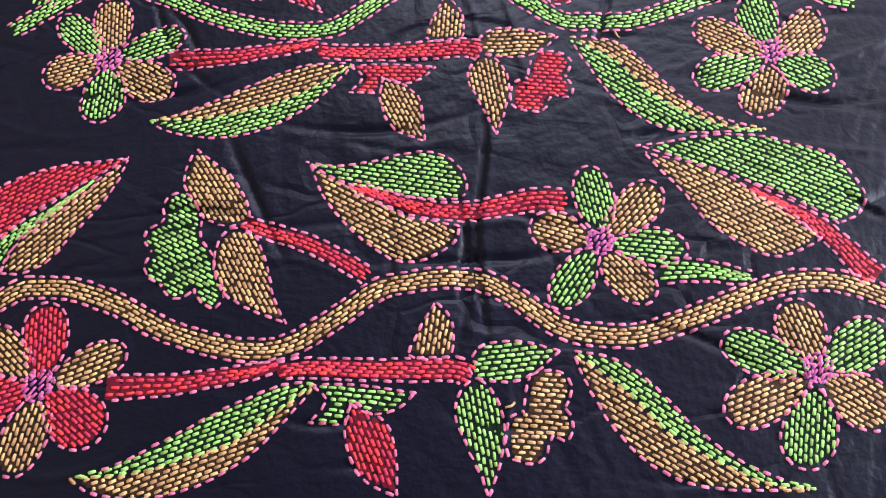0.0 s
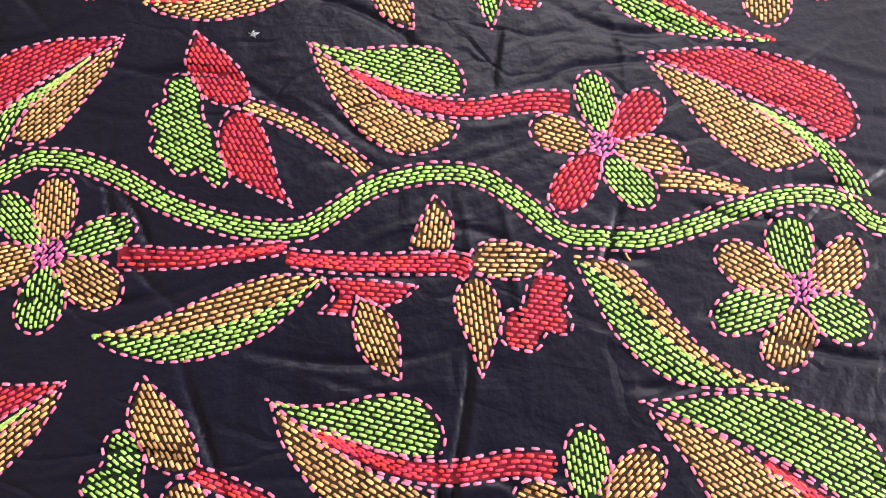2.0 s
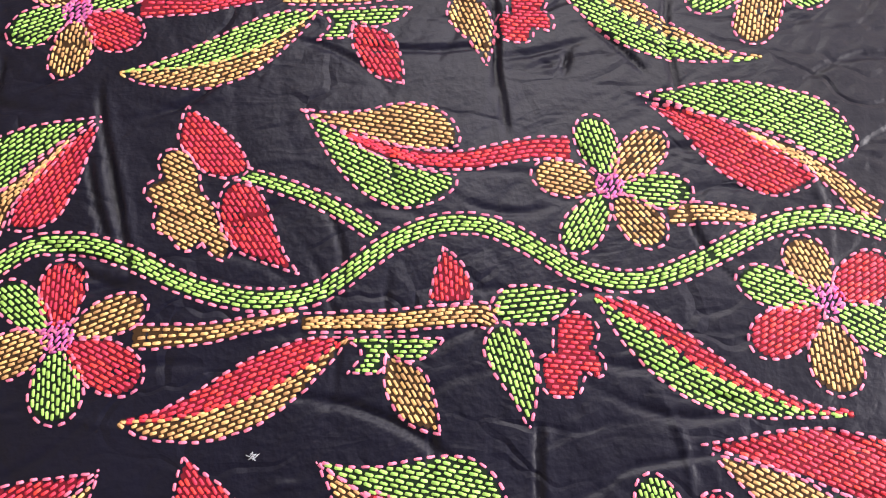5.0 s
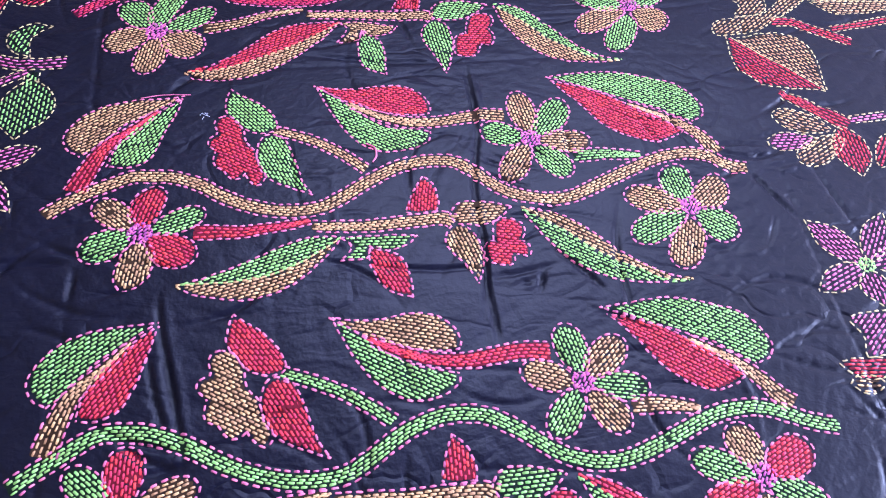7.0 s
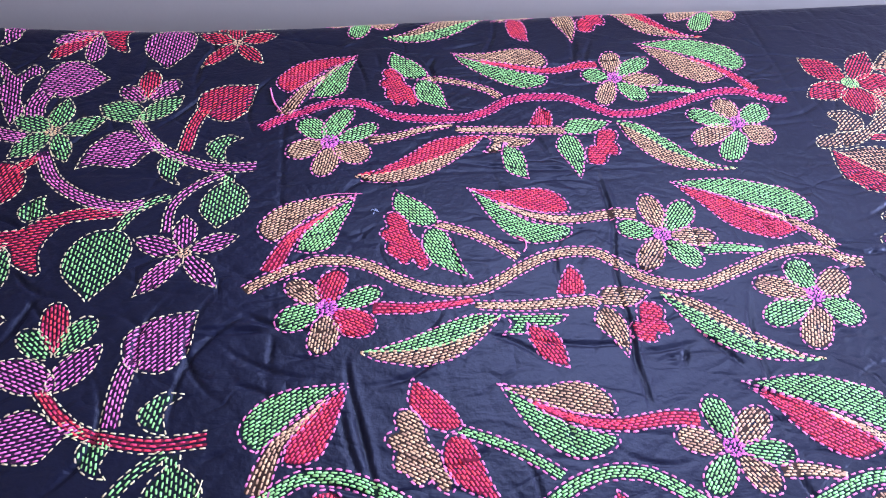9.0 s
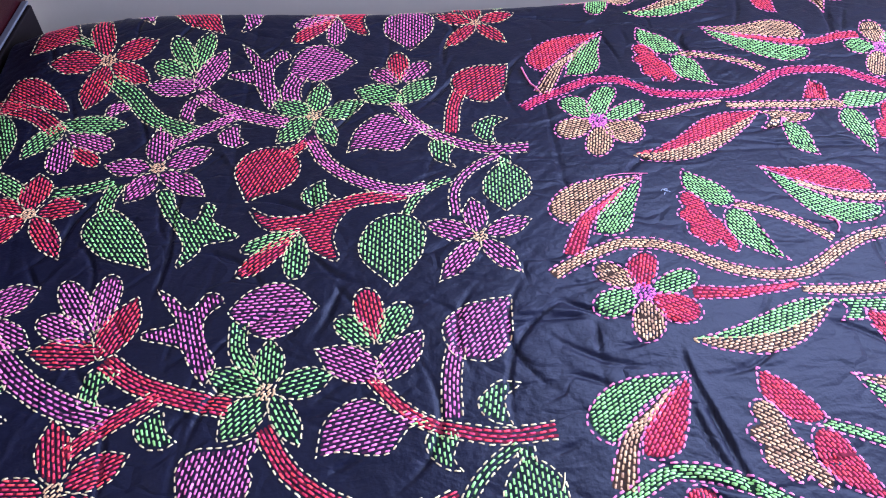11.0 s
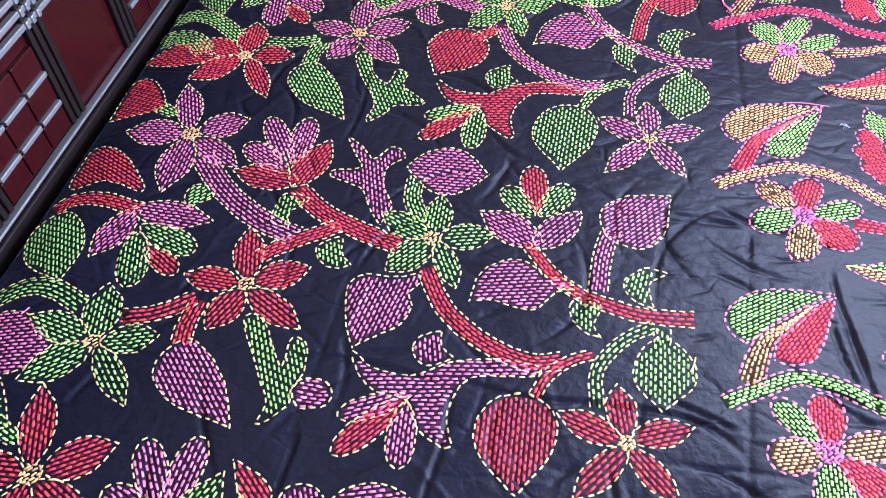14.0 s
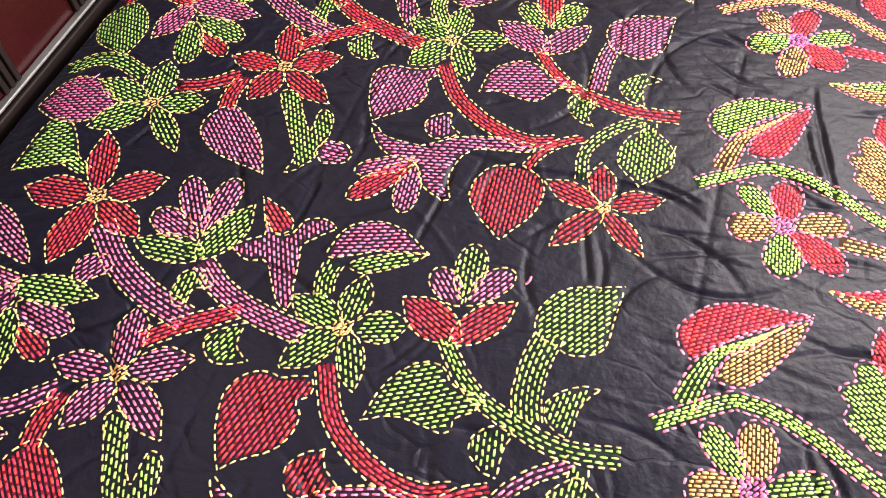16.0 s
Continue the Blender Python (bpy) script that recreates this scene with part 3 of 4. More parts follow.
    ("fan", "leaf", freeform([(-1.263, 0.720), (-1.269, 0.772), (-1.265, 0.796), (-1.234, 0.797), (-1.194, 0.770), (-1.157, 0.726), (-1.216, 0.737)])),
    ("arc2", "stem", stem([(-1.263, 0.681), (-1.247, 0.699), (-1.208, 0.705), (-1.149, 0.696)], 0.022, 0.022)),
    ("big32", "leaf", leaf((-1.252, 0.677), (-1.194, 0.571), (0.46, 0.031), (0.41, -0.045), 1.0, 0.0)),
    ("k_r", "petal", petal((-1.149, 0.696), (-1.047, 0.696), 0.038, 0.0)),
    ("k_l", "petal", petal((-1.152, 0.690), (-1.178, 0.612), 0.037, 0.0)),
    ("k_s", "petal", petal((-1.133, 0.656), (-1.109, 0.581), 0.038, 1.0)),
    ("k_g", "petal", petal((-1.128, 0.670), (-1.053, 0.645), 0.037, 1.0)),
    ("k_d", "petal", petal((-1.111, 0.640), (-1.061, 0.609), 0.027, 1.0)),
]
# the stretch of the other border
FAR_BORDER = [
    ("r1_eye", "eye", disc((0.590, 1.314), 0.015)),
    ("r1_n", "petal", petal((0.604, 1.330), (0.665, 1.414), 0.044, 0.0)),
    ("r1_w", "petal", petal((0.581, 1.327), (0.522, 1.395), 0.058, 0.0)),
    ("r1_sw", "petal", petal((0.572, 1.305), (0.493, 1.274), 0.046, 0.0)),
    ("r1_s", "petal", petal((0.590, 1.298), (0.586, 1.217), 0.061, 0.0)),
    ("r1_e", "petal", petal((0.609, 1.317), (0.688, 1.296), 0.065, 0.0)),
    ("trunk", "leaf", freeform([(0.623, 1.288), (0.651, 1.290), (0.645, 1.233), (0.613, 1.197), (0.566, 1.170), (0.531, 1.147), (0.475, 1.138), (0.460, 1.144), (0.472, 1.168), (0.509, 1.175), (0.558, 1.185), (0.599, 1.227)])),
    ("crest", "leaf", freeform([(0.510, 1.227), (0.543, 1.235), (0.564, 1.216), (0.553, 1.185), (0.506, 1.179), (0.521, 1.200)])),
    ("b1", "stem", stem([(0.558, 1.164), (0.592, 1.162), (0.623, 1.143), (0.670, 1.117)], 0.019, 0.019)),
    ("b2", "stem", stem([(0.650, 1.146), (0.699, 1.154), (0.767, 1.166)], 0.014, 0.014)),
    ("u1", "leaf", leaf((0.652, 1.361), (0.831, 1.366), (0.49, -0.000), (0.46, 0.058), 0.1, 0.0)),
    ("u2", "leaf", leaf((0.654, 1.357), (0.828, 1.361), (0.33, -0.037), (0.48, 0.002), 0.1, 0.0)),
    ("v1", "leaf", leaf((0.635, 1.211), (0.837, 1.217), (0.56, -0.004), (0.35, 0.057), 0.4, 0.2)),
    ("v2", "leaf", leaf((0.636, 1.208), (0.832, 1.208), (0.22, -0.030), (0.57, -0.002), 0.2, 0.2)),
    ("x1", "leaf", leaf((0.486, 1.130), (0.591, 1.023), (0.60, -0.001), (0.49, 0.069), 0.2, 0.0)),
    ("x2", "leaf", leaf((0.477, 1.138), (0.590, 1.021), (0.39, -0.053), (0.63, 0.000), 0.1, 0.0)),
    ("b3", "stem", stem([(0.518, 1.022), (0.545, 0.998), (0.596, 0.957)], 0.014, 0.029)),
    ("k1", "petal", petal((0.559, 0.953), (0.491, 0.981), 0.038, 1.0)),
    ("k2", "petal", petal((0.533, 0.934), (0.468, 0.932), 0.030, 1.0)),
    ("k3", "petal", petal((0.572, 0.934), (0.500, 0.896), 0.038, 1.0)),
    ("k4", "petal", petal((0.583, 0.947), (0.579, 0.868), 0.047, 0.0)),
    ("b4", "stem", stem([(0.602, 0.966), (0.661, 0.972)], 0.013, 0.013)),
    ("r2_eye", "eye", disc((0.525, 0.737), 0.010)),
    ("r2_nw", "petal", petal((0.521, 0.744), (0.470, 0.808), 0.037, 0.0)),
    ("r2_n", "petal", petal((0.533, 0.747), (0.579, 0.811), 0.031, 0.0)),
    ("r2_sw", "petal", petal((0.514, 0.734), (0.449, 0.706), 0.030, 0.0)),
    ("r2_s", "petal", petal((0.524, 0.725), (0.523, 0.679), 0.035, 0.0)),
    ("r2_e", "petal", petal((0.538, 0.738), (0.605, 0.746), 0.031, 0.0)),
    ("p", "leaf", freeform([(0.473, 0.670), (0.533, 0.670), (0.510, 0.627), (0.474, 0.619), (0.481, 0.644)])),
    ("rr", "leaf", leaf((0.436, 0.615), (0.515, 0.608), (0.38, -0.020), (0.50, 0.006), 0.2, 0.2)),
    ("rt", "petal", petal((0.475, 0.587), (0.440, 0.589), 0.022, 0.3)),
    ("y1", "petal", petal((0.613, 0.886), (0.652, 0.936), 0.029, 1.0)),
]
# pieces that a repeat of the border draws in its own way
BORDER_OWN = {"1": [
    ("fork", "leaf", freeform([(-0.960, 1.047), (-0.939, 1.049), (-0.923, 1.009), (-0.896, 0.989), (-0.890, 1.022), (-0.872, 1.013), (-0.873, 0.988), (-0.834, 0.957), (-0.876, 0.945), (-0.887, 0.925), (-0.907, 0.906), (-0.904, 0.944), (-0.917, 0.969), (-0.941, 1.004)])),
    ("far", "leaf", leaf((-1.160, 1.003), (-1.280, 0.981), (0.56, -0.039), (0.53, 0.015), 0.2, 0.0)),
    ("arc", "stem", stem([(-1.277, 1.086), (-1.245, 1.103), (-1.198, 1.089), (-1.147, 1.054)], 0.027, 0.027)),
    ("arcb", "stem", stem([(-1.278, 1.028), (-1.257, 1.047), (-1.222, 1.041), (-1.189, 1.014)], 0.034, 0.034)),
    ("big32", "leaf", leaf((-1.263, 1.247), (-1.197, 1.099), (0.32, -0.041), (0.46, 0.035), 1.0, 0.0)),
    ("arc2", "stem", stem([(-1.276, 1.263), (-1.229, 1.252), (-1.175, 1.225), (-1.135, 1.186)], 0.031, 0.031)),
    ("heart", "leaf", leaf((-0.792, 1.133), (-0.835, 1.023), (0.39, -0.048), (0.45, 0.045), 0.9, 0.0)),
    ("neck", "stem", stem([(-0.789, 1.113), (-0.758, 1.148)], 0.022, 0.020)),
    ("stem25", "stem", stem([(-1.087, 1.312), (-1.044, 1.270), (-0.995, 1.210), (-0.932, 1.174)], 0.031, 0.031)),
    ("top", "leaf", leaf((-0.803, 1.316), (-0.693, 1.339), (0.41, -0.036), (0.46, 0.058), 0.5, 0.0)),
    ("top_stem", "stem", stem([(-0.785, 1.307), (-0.796, 1.272), (-0.791, 1.242)], 0.031, 0.031)),
],
"3": [
    ("bird", "leaf", freeform([(-0.895, 0.378), (-0.875, 0.356), (-0.854, 0.363), (-0.848, 0.382), (-0.835, 0.391), (-0.821, 0.391), (-0.808, 0.383), (-0.827, 0.364), (-0.838, 0.350), (-0.833, 0.329), (-0.827, 0.302), (-0.820, 0.280), (-0.821, 0.268), (-0.836, 0.275), (-0.854, 0.302), (-0.869, 0.320), (-0.895, 0.316), (-0.915, 0.328), (-0.899, 0.341), (-0.884, 0.353)], (6, 12, 17), -1.11)),
    ("birdtip", "leaf", freeform([(-0.908, 0.402), (-0.888, 0.396), (-0.867, 0.385), (-0.858, 0.372), (-0.863, 0.361), (-0.876, 0.359), (-0.893, 0.374)], (0,), -0.73)),
    ("top", "leaf", freeform([(-0.803, 0.345), (-0.805, 0.359), (-0.798, 0.384), (-0.780, 0.400), (-0.755, 0.406), (-0.730, 0.401), (-0.709, 0.387), (-0.696, 0.379), (-0.724, 0.374), (-0.754, 0.366), (-0.782, 0.352)], (7,), 0.32)),
    ("toplow", "leaf", freeform([(-0.777, 0.343), (-0.752, 0.360), (-0.723, 0.371), (-0.697, 0.377), (-0.713, 0.361), (-0.734, 0.346), (-0.756, 0.335), (-0.769, 0.335)], (3,), 0.49)),
    ("top_stem", "stem", stem([(-0.793, 0.340), (-0.795, 0.318), (-0.789, 0.295)], 0.022, 0.022)),
    ("cr1", "leaf", freeform([(-1.042, 0.274), (-1.062, 0.271), (-1.072, 0.258), (-1.067, 0.238), (-1.054, 0.226), (-1.051, 0.236), (-1.038, 0.249), (-1.030, 0.259)], (4,), 1.09)),
    ("cr2", "leaf", freeform([(-0.914, 0.280), (-0.928, 0.288), (-0.947, 0.284), (-0.952, 0.269), (-0.951, 0.251), (-0.941, 0.240), (-0.927, 0.239), (-0.931, 0.253), (-0.930, 0.264), (-0.914, 0.271)], (6,), 1.68)),
    ("cr3", "leaf", freeform([(-0.855, 0.240), (-0.873, 0.230), (-0.889, 0.214), (-0.884, 0.199), (-0.870, 0.189), (-0.852, 0.192), (-0.835, 0.200), (-0.850, 0.209), (-0.856, 0.221)], (0, 6), 1.23)),
    ("heart", "leaf", freeform([(-0.764, 0.202), (-0.792, 0.194), (-0.812, 0.195), (-0.832, 0.184), (-0.842, 0.159), (-0.835, 0.129), (-0.823, 0.103), (-0.813, 0.088), (-0.799, 0.102), (-0.776, 0.117), (-0.761, 0.137), (-0.760, 0.161), (-0.769, 0.173), (-0.758, 0.185)], (7,), 1.30)),
    ("small7", "leaf", freeform([(-0.750, 0.099), (-0.751, 0.113), (-0.741, 0.126), (-0.723, 0.136), (-0.716, 0.118), (-0.698, 0.106), (-0.712, 0.090), (-0.738, 0.085)], (3,), 1.40)),
    ("leaf14", "leaf", freeform([(-0.699, 0.176), (-0.693, 0.209), (-0.679, 0.236), (-0.660, 0.252), (-0.638, 0.252), (-0.625, 0.236), (-0.606, 0.233), (-0.593, 0.230), (-0.596, 0.215), (-0.612, 0.204), (-0.615, 0.186), (-0.638, 0.186), (-0.668, 0.189)], (0,), 0.48)),
    ("hook", "leaf", freeform([(-0.482, 0.272), (-0.494, 0.272), (-0.515, 0.262), (-0.530, 0.242), (-0.523, 0.223), (-0.504, 0.215), (-0.500, 0.224), (-0.499, 0.242), (-0.492, 0.260)], (0,), 1.45)),
    ("small17", "leaf", freeform([(-0.589, 0.174), (-0.590, 0.188), (-0.582, 0.201), (-0.564, 0.208), (-0.554, 0.203), (-0.559, 0.183), (-0.558, 0.157), (-0.573, 0.160)], (6,), 1.71)),
    ("flag", "leaf", freeform([(-0.479, 0.398), (-0.506, 0.390), (-0.535, 0.380), (-0.557, 0.355), (-0.561, 0.329), (-0.555, 0.315), (-0.534, 0.308), (-0.518, 0.302), (-0.496, 0.309), (-0.486, 0.323), (-0.483, 0.355)], (0,), 0.91)),
    ("flagstem", "stem", stem([(-0.543, 0.320), (-0.550, 0.284), (-0.550, 0.246), (-0.543, 0.218)], 0.030, 0.030)),
]}
ROW_MARKS = {
    "A": [(0.114, 0.002), (-0.355, -0.096), (0.275, -0.117), (-0.137, 0.092), (-0.238, 0.112), (0.069, -0.091), (-0.132, -0.108), (0.251, -0.208), (-0.300, 0.107), (0.159, 0.090), (-0.078, -0.022), None, None, (-0.014, -0.023), (-0.180, -0.078), (0.115, -0.082), (-0.355, -0.013), None, (-0.055, -0.008), (0.005, -0.201), None, (-0.320, -0.171)],
    "B": [(0.140, 0.309), (-0.328, 0.214), (0.297, 0.182), (-0.120, 0.409), (-0.221, 0.422), (0.097, 0.209), (-0.098, 0.191), (0.273, 0.100), (-0.287, 0.417), (0.178, 0.395), (-0.056, 0.280), None, (0.384, 0.230), (0.010, 0.284), (-0.149, 0.232), (0.148, 0.223), (-0.329, 0.298), (0.318, 0.262), (-0.034, 0.300), (0.034, 0.110), (-0.032, 0.108), (-0.282, 0.144)],
    "C": [(0.139, 0.620), (-0.325, 0.523), (0.304, 0.499), (-0.124, 0.719), (-0.226, 0.730), (0.102, 0.523), (-0.097, 0.504), (0.294, 0.409), (-0.297, 0.729), (0.182, 0.706), (-0.052, 0.596), None, (0.407, 0.544), (0.010, 0.598), (-0.152, 0.540), (0.145, 0.534), (-0.326, 0.607), (0.324, 0.574), (-0.039, 0.613), (0.047, 0.421), (-0.025, 0.421), (-0.273, 0.451)],
    "D": [(0.148, 0.958), (-0.328, 0.841), (0.330, 0.838), (-0.124, 1.060), (-0.231, 1.059), (0.102, 0.852), (-0.105, 0.821), (0.299, 0.734), (-0.291, 1.049), (0.191, 1.066), (-0.059, 0.914), (-0.434, 0.871), (0.424, 0.892), (0.019, 0.930), (-0.160, 0.861), (0.155, 0.859), (-0.316, 0.921), (0.353, 0.923), (-0.042, 0.946), (0.049, 0.748), (-0.029, 0.736), (-0.285, 0.769)],
    "E": [(0.164, 1.337), (-0.330, 1.170), (0.346, 1.209), (-0.118, 1.414), (-0.224, 1.416), (0.130, 1.215), (-0.086, 1.182), (0.305, 1.095), (-0.286, 1.406), (0.227, 1.442), (-0.041, 1.280), (-0.438, 1.205), (0.455, 1.269), (0.035, 1.283), (-0.162, 1.226), (0.165, 1.235), (-0.301, 1.270), None, (0.002, 1.307), (0.055, 1.081), (-0.029, 1.080), (-0.290, 1.093)],
}
BORDER_MARKS = {
    "1": [(-0.755, 1.205), (-0.968, 1.098), (-0.520, 0.942), (-0.624, 1.236), (-0.437, 1.115), (-0.829, 1.017), (-1.097, 1.351), (-1.126, 1.015), (-0.631, 0.862)],
    "2": [(-0.772, 0.719), (-0.973, 0.611), (-0.522, 0.497), (-0.645, 0.737), (-0.456, 0.660), (-0.828, 0.552), (-1.139, 0.840), (-1.115, 0.503), (-0.626, 0.419)],
    "3": [(-0.755, 0.265), (-0.957, 0.150), None, (-0.637, 0.289), (-0.448, 0.209), (-0.818, 0.086), (-1.102, 0.347), None, None],
}

# colours of each repeat: r red, c crimson, t tan, g green, p purple
MIDDLE_KEYS = "left_up left_low left_rib bf_up bf_low bf_cloud bf_stem mid_up mid_low mid_stem right_up right_low right_stem f1_tail vine f2_stem branch horn gl hang cloud longl_up longl_low bird hang2 longr_up longr_low f1_nw f1_ne f1_e f1_se f1_sw f1_w f2_nw f2_n f2_ne f2_se f2_s f2_w f3_nw f3_w f3_sw f3_s f3_e f3_ne".split()
MIDDLE_COLOURS = {
    "A": "rtg ttgr gtr gtrg trrtggt gtgr gt gtgtgt trtrtr tgtgtg",
    "B": "rtg rrgt gtr rtgt grrtttr tgrt tg grtgrt gtgttg gtgtgt".replace("gtgttg", "gtgtgt"),
    "C": "grt rrtg tgr grtt gttrggr rtgt rg gtgtgt grtrgt tgrtgr",
    "D": "tgr ggrt rgt grtg trtrttr gtgr tg tgtgtg trgrtg gtgtgt",
    "E": "rgt ggrt tgr gtrg cttrggr rttg gt tgtgtg gggttt tgtgtg",
    "F": "rgt ggrt tgr gtrg rttrttr tgtr rt tgtgtg gtgtgt tgtgtg",
}
BORDER_COLOURS = {
    "0": dict(gr="g", top="p", top_stem="p", stem3="r", heart="r", trunk="r", c3a="p", c3b="r", c3c="p", small7="g", hleaf="p", hstem="p", stem9="r", star="r", gleaf="g", gstem="g", branch="r", tri="p", tri_t="r", tri_s="g", leaf14="p", flag="r", flagstem="r", hook="g", small17="g", rs="p", fork="p", leaf20="r", stem20="r", stem21="r", g3="p", far="r", arc="g", stem23="r", main="p", tl="r", tl_s="p", stem25="p", p2="r", cr="g", bird="p", heart2="r", fan="r", arc2="r", big32="g", k_r="p", k_l="p", k_s="g", k_g="g", k_d="r"),
    "1": dict(gr="g", top="p", top_stem="p", stem3="p", heart="r", trunk="r", c3a="g", c3b="r", c3c="g", small7="g", hleaf="g", hstem="g", stem9="p", star="p", gleaf="g", gstem="g", branch="p", tri="g", tri_t="r", tri_s="p", leaf14="p", flag="r", flagstem="r", hook="g", small17="g", rs="p", fork="g", leaf20="g", stem20="g", stem21="g", g3="r", far="r", arc="g", stem23="p", main="p", tl="p", tl_s="g", stem25="g", p2="r", cr="p", bird="p", heart2="r", fan="r", arc2="r", big32="g", k_r="g", k_l="g", k_s="p", k_g="p", k_d="r"),
    "2": dict(gr="g", top="p", top_stem="g", stem3="r", heart="p", trunk="p", c3a="p", c3b="r", c3c="p", small7="p", hleaf="r", hstem="r", stem9="g", star="r", gleaf="g", gstem="g", branch="r", tri="p", tri_t="r", tri_s="g", leaf14="p", flag="p", flagstem="p", hook="g", small17="g", rs="r", fork="g", leaf20="p", stem20="r", stem21="r", g3="g", far="p", arc="g", stem23="r", main="r", tl="r", tl_s="p", stem25="p", p2="p", cr="g", bird="p", heart2="r", fan="r", arc2="r", big32="g", k_r="p", k_l="p", k_s="g", k_g="g", k_d="r"),
    "3": dict(gr="g", top="p", top_stem="g", stem3="r", heart="r", trunk="p", c3a="g", c3b="r", c3c="p", small7="r", hleaf="g", hstem="r", stem9="p", star="r", gleaf="g", gstem="g", branch="g", tri="r", tri_t="g", tri_s="p", leaf14="g", flag="g", flagstem="g", hook="g", small17="g", rs="p", fork="g", leaf20="r", stem20="r", stem21="p", g3="p", far="p", arc="g", stem23="r", main="p", tl="g", tl_s="p", stem25="p", p2="r", cr="g", bird="p", heart2="g", fan="p", arc2="p", big32="g", k_r="g", k_l="p", k_s="g", k_g="p", k_d="r", cr1="p", birdtip="r", toplow="g"),
}
FAR_COLOURS = dict(r1="r", trunk="t", crest="t", b1="r", b2="r", u1="t", u2="r", v1="r", v2="t", x1="t", x2="r", b3="r", k1="t", k2="p", k3="t", k4="r", b4="p", r2="p", p="p", rr="r", rt="t", y1="r")


DRAWN = [(0.141, 0.619), (-0.324, 0.526), (0.305, 0.502), (-0.122, 0.717), (-0.224, 0.729), (0.101, 0.524), (-0.093, 0.504), (0.297, 0.409), (-0.302, 0.725), (0.182, 0.706), (-0.056, 0.588), (-0.425, 0.560), (0.407, 0.544), (0.006, 0.596), (-0.154, 0.541), (0.142, 0.531), (-0.323, 0.606), (0.317, 0.574), (-0.040, 0.613), (0.047, 0.420), (-0.024, 0.422), (-0.271, 0.452)]
ROW_MARKS["F"] = [None if m is None else (m[0] + 0.055, m[1] + 0.370) for m in ROW_MARKS["E"]]
BORDER_MARKS["0"] = [None if m is None else (m[0] + 0.024, m[1] + 0.504) for m in BORDER_MARKS["1"]]


def warp(source, target):
    """A hand-traced repeat: an affine fit of the marks, with what is left spread smoothly."""
    pairs = [(s, t) for s, t in zip(source, target) if s is not None and t is not None]
    s, t = np.array([p[0] for p in pairs]), np.array([p[1] for p in pairs])
    a = np.linalg.lstsq(np.c_[s, np.ones(len(s))], t, rcond=None)[0]
    left = t - np.c_[s, np.ones(len(s))] @ a

    def move(p):
        d = ((p[:, None] - s[None]) ** 2).sum(2)
        w = 1 / (d + 2e-4) ** 1.5
        return np.c_[p, np.ones(len(p))] @ a + (w[:, :, None] * left[None]).sum(1) / (w.sum(1)[:, None] + 300)

    return move


# ---- the cloth's surface ----
EDGE_L, EDGE_R, EDGE_F, EDGE_B = -1.275, 1.22, -0.55, 1.472
rng = np.random.default_rng(7)
WRINKLES = []
for _ in range(1400):
    wx, wy = rng.uniform(-1.2, 1.2), rng.uniform(-0.5, 1.5)
    turn = rng.normal(0.0, 0.28) if wx > -0.45 else rng.normal(0.9, 0.9)
    if rng.random() < 0.2:
        turn += math.pi / 2
    WRINKLES.append((wx, wy, math.cos(turn), math.sin(turn), rng.uniform(0.012, 0.07), rng.uniform(0.0020, 0.0036), rng.uniform(-0.0046, 0.0022), rng.uniform(-6, 6)))
FOLDS = [(-0.40, 0.0, 1), (0.47, 0.0, 1), (0.03, 0.0, 0), (1.10, 0.0, 0), (-0.86, 0.0, 1)]
CREASES = [
    (0.020, 0.133, 0.008, -0.074),
    (-0.287, 0.683, -0.272, 0.571),
    (0.052, 0.423, 0.050, 0.362),
    (-0.300, 0.758, -0.281, 0.619),
    (0.066, 0.818, 0.054, 0.675),
    (0.088, 1.099, 0.050, 0.704),
    (-0.075, 0.780, 0.065, 0.769),
    (0.423, 0.882, 0.467, 0.815),
    (0.139, 0.789, 0.193, 0.727),
    (-0.432, 0.833, -0.287, 0.789),
    (-0.307, 0.685, -0.287, 0.606),
    (-0.902, 0.535, -0.711, 0.531),
    (-0.711, 0.531, -0.421, 0.535),
    (-0.491, 0.809, -0.403, 0.809),
    (-0.533, 0.467, -0.520, 0.392),
    (-1.102, 0.429, -1.085, 0.481),
    (-0.711, 0.386, -0.709, 0.520),
    (-0.496, 0.798, -0.408, 0.807),
    (-0.484, 0.549, -0.414, 0.530),
    (-0.859, 0.445, -0.857, 0.378),
    (-0.922, 1.040, -0.926, 0.865),
    (0.212, 0.256, 0.280, 0.238),
    (0.330, 0.039, 0.362, 0.011),
]


RIPPLES = []
for _ in range(18):
    lean = rng.normal(0, 0.85)
    RIPPLES.append((lean, 2 * math.pi / rng.uniform(0.018, 0.075), rng.uniform(0, 6.3), rng.uniform(4, 13), rng.uniform(4, 13), rng.uniform(0, 6.3), rng.uniform(0.00005, 0.00025)))


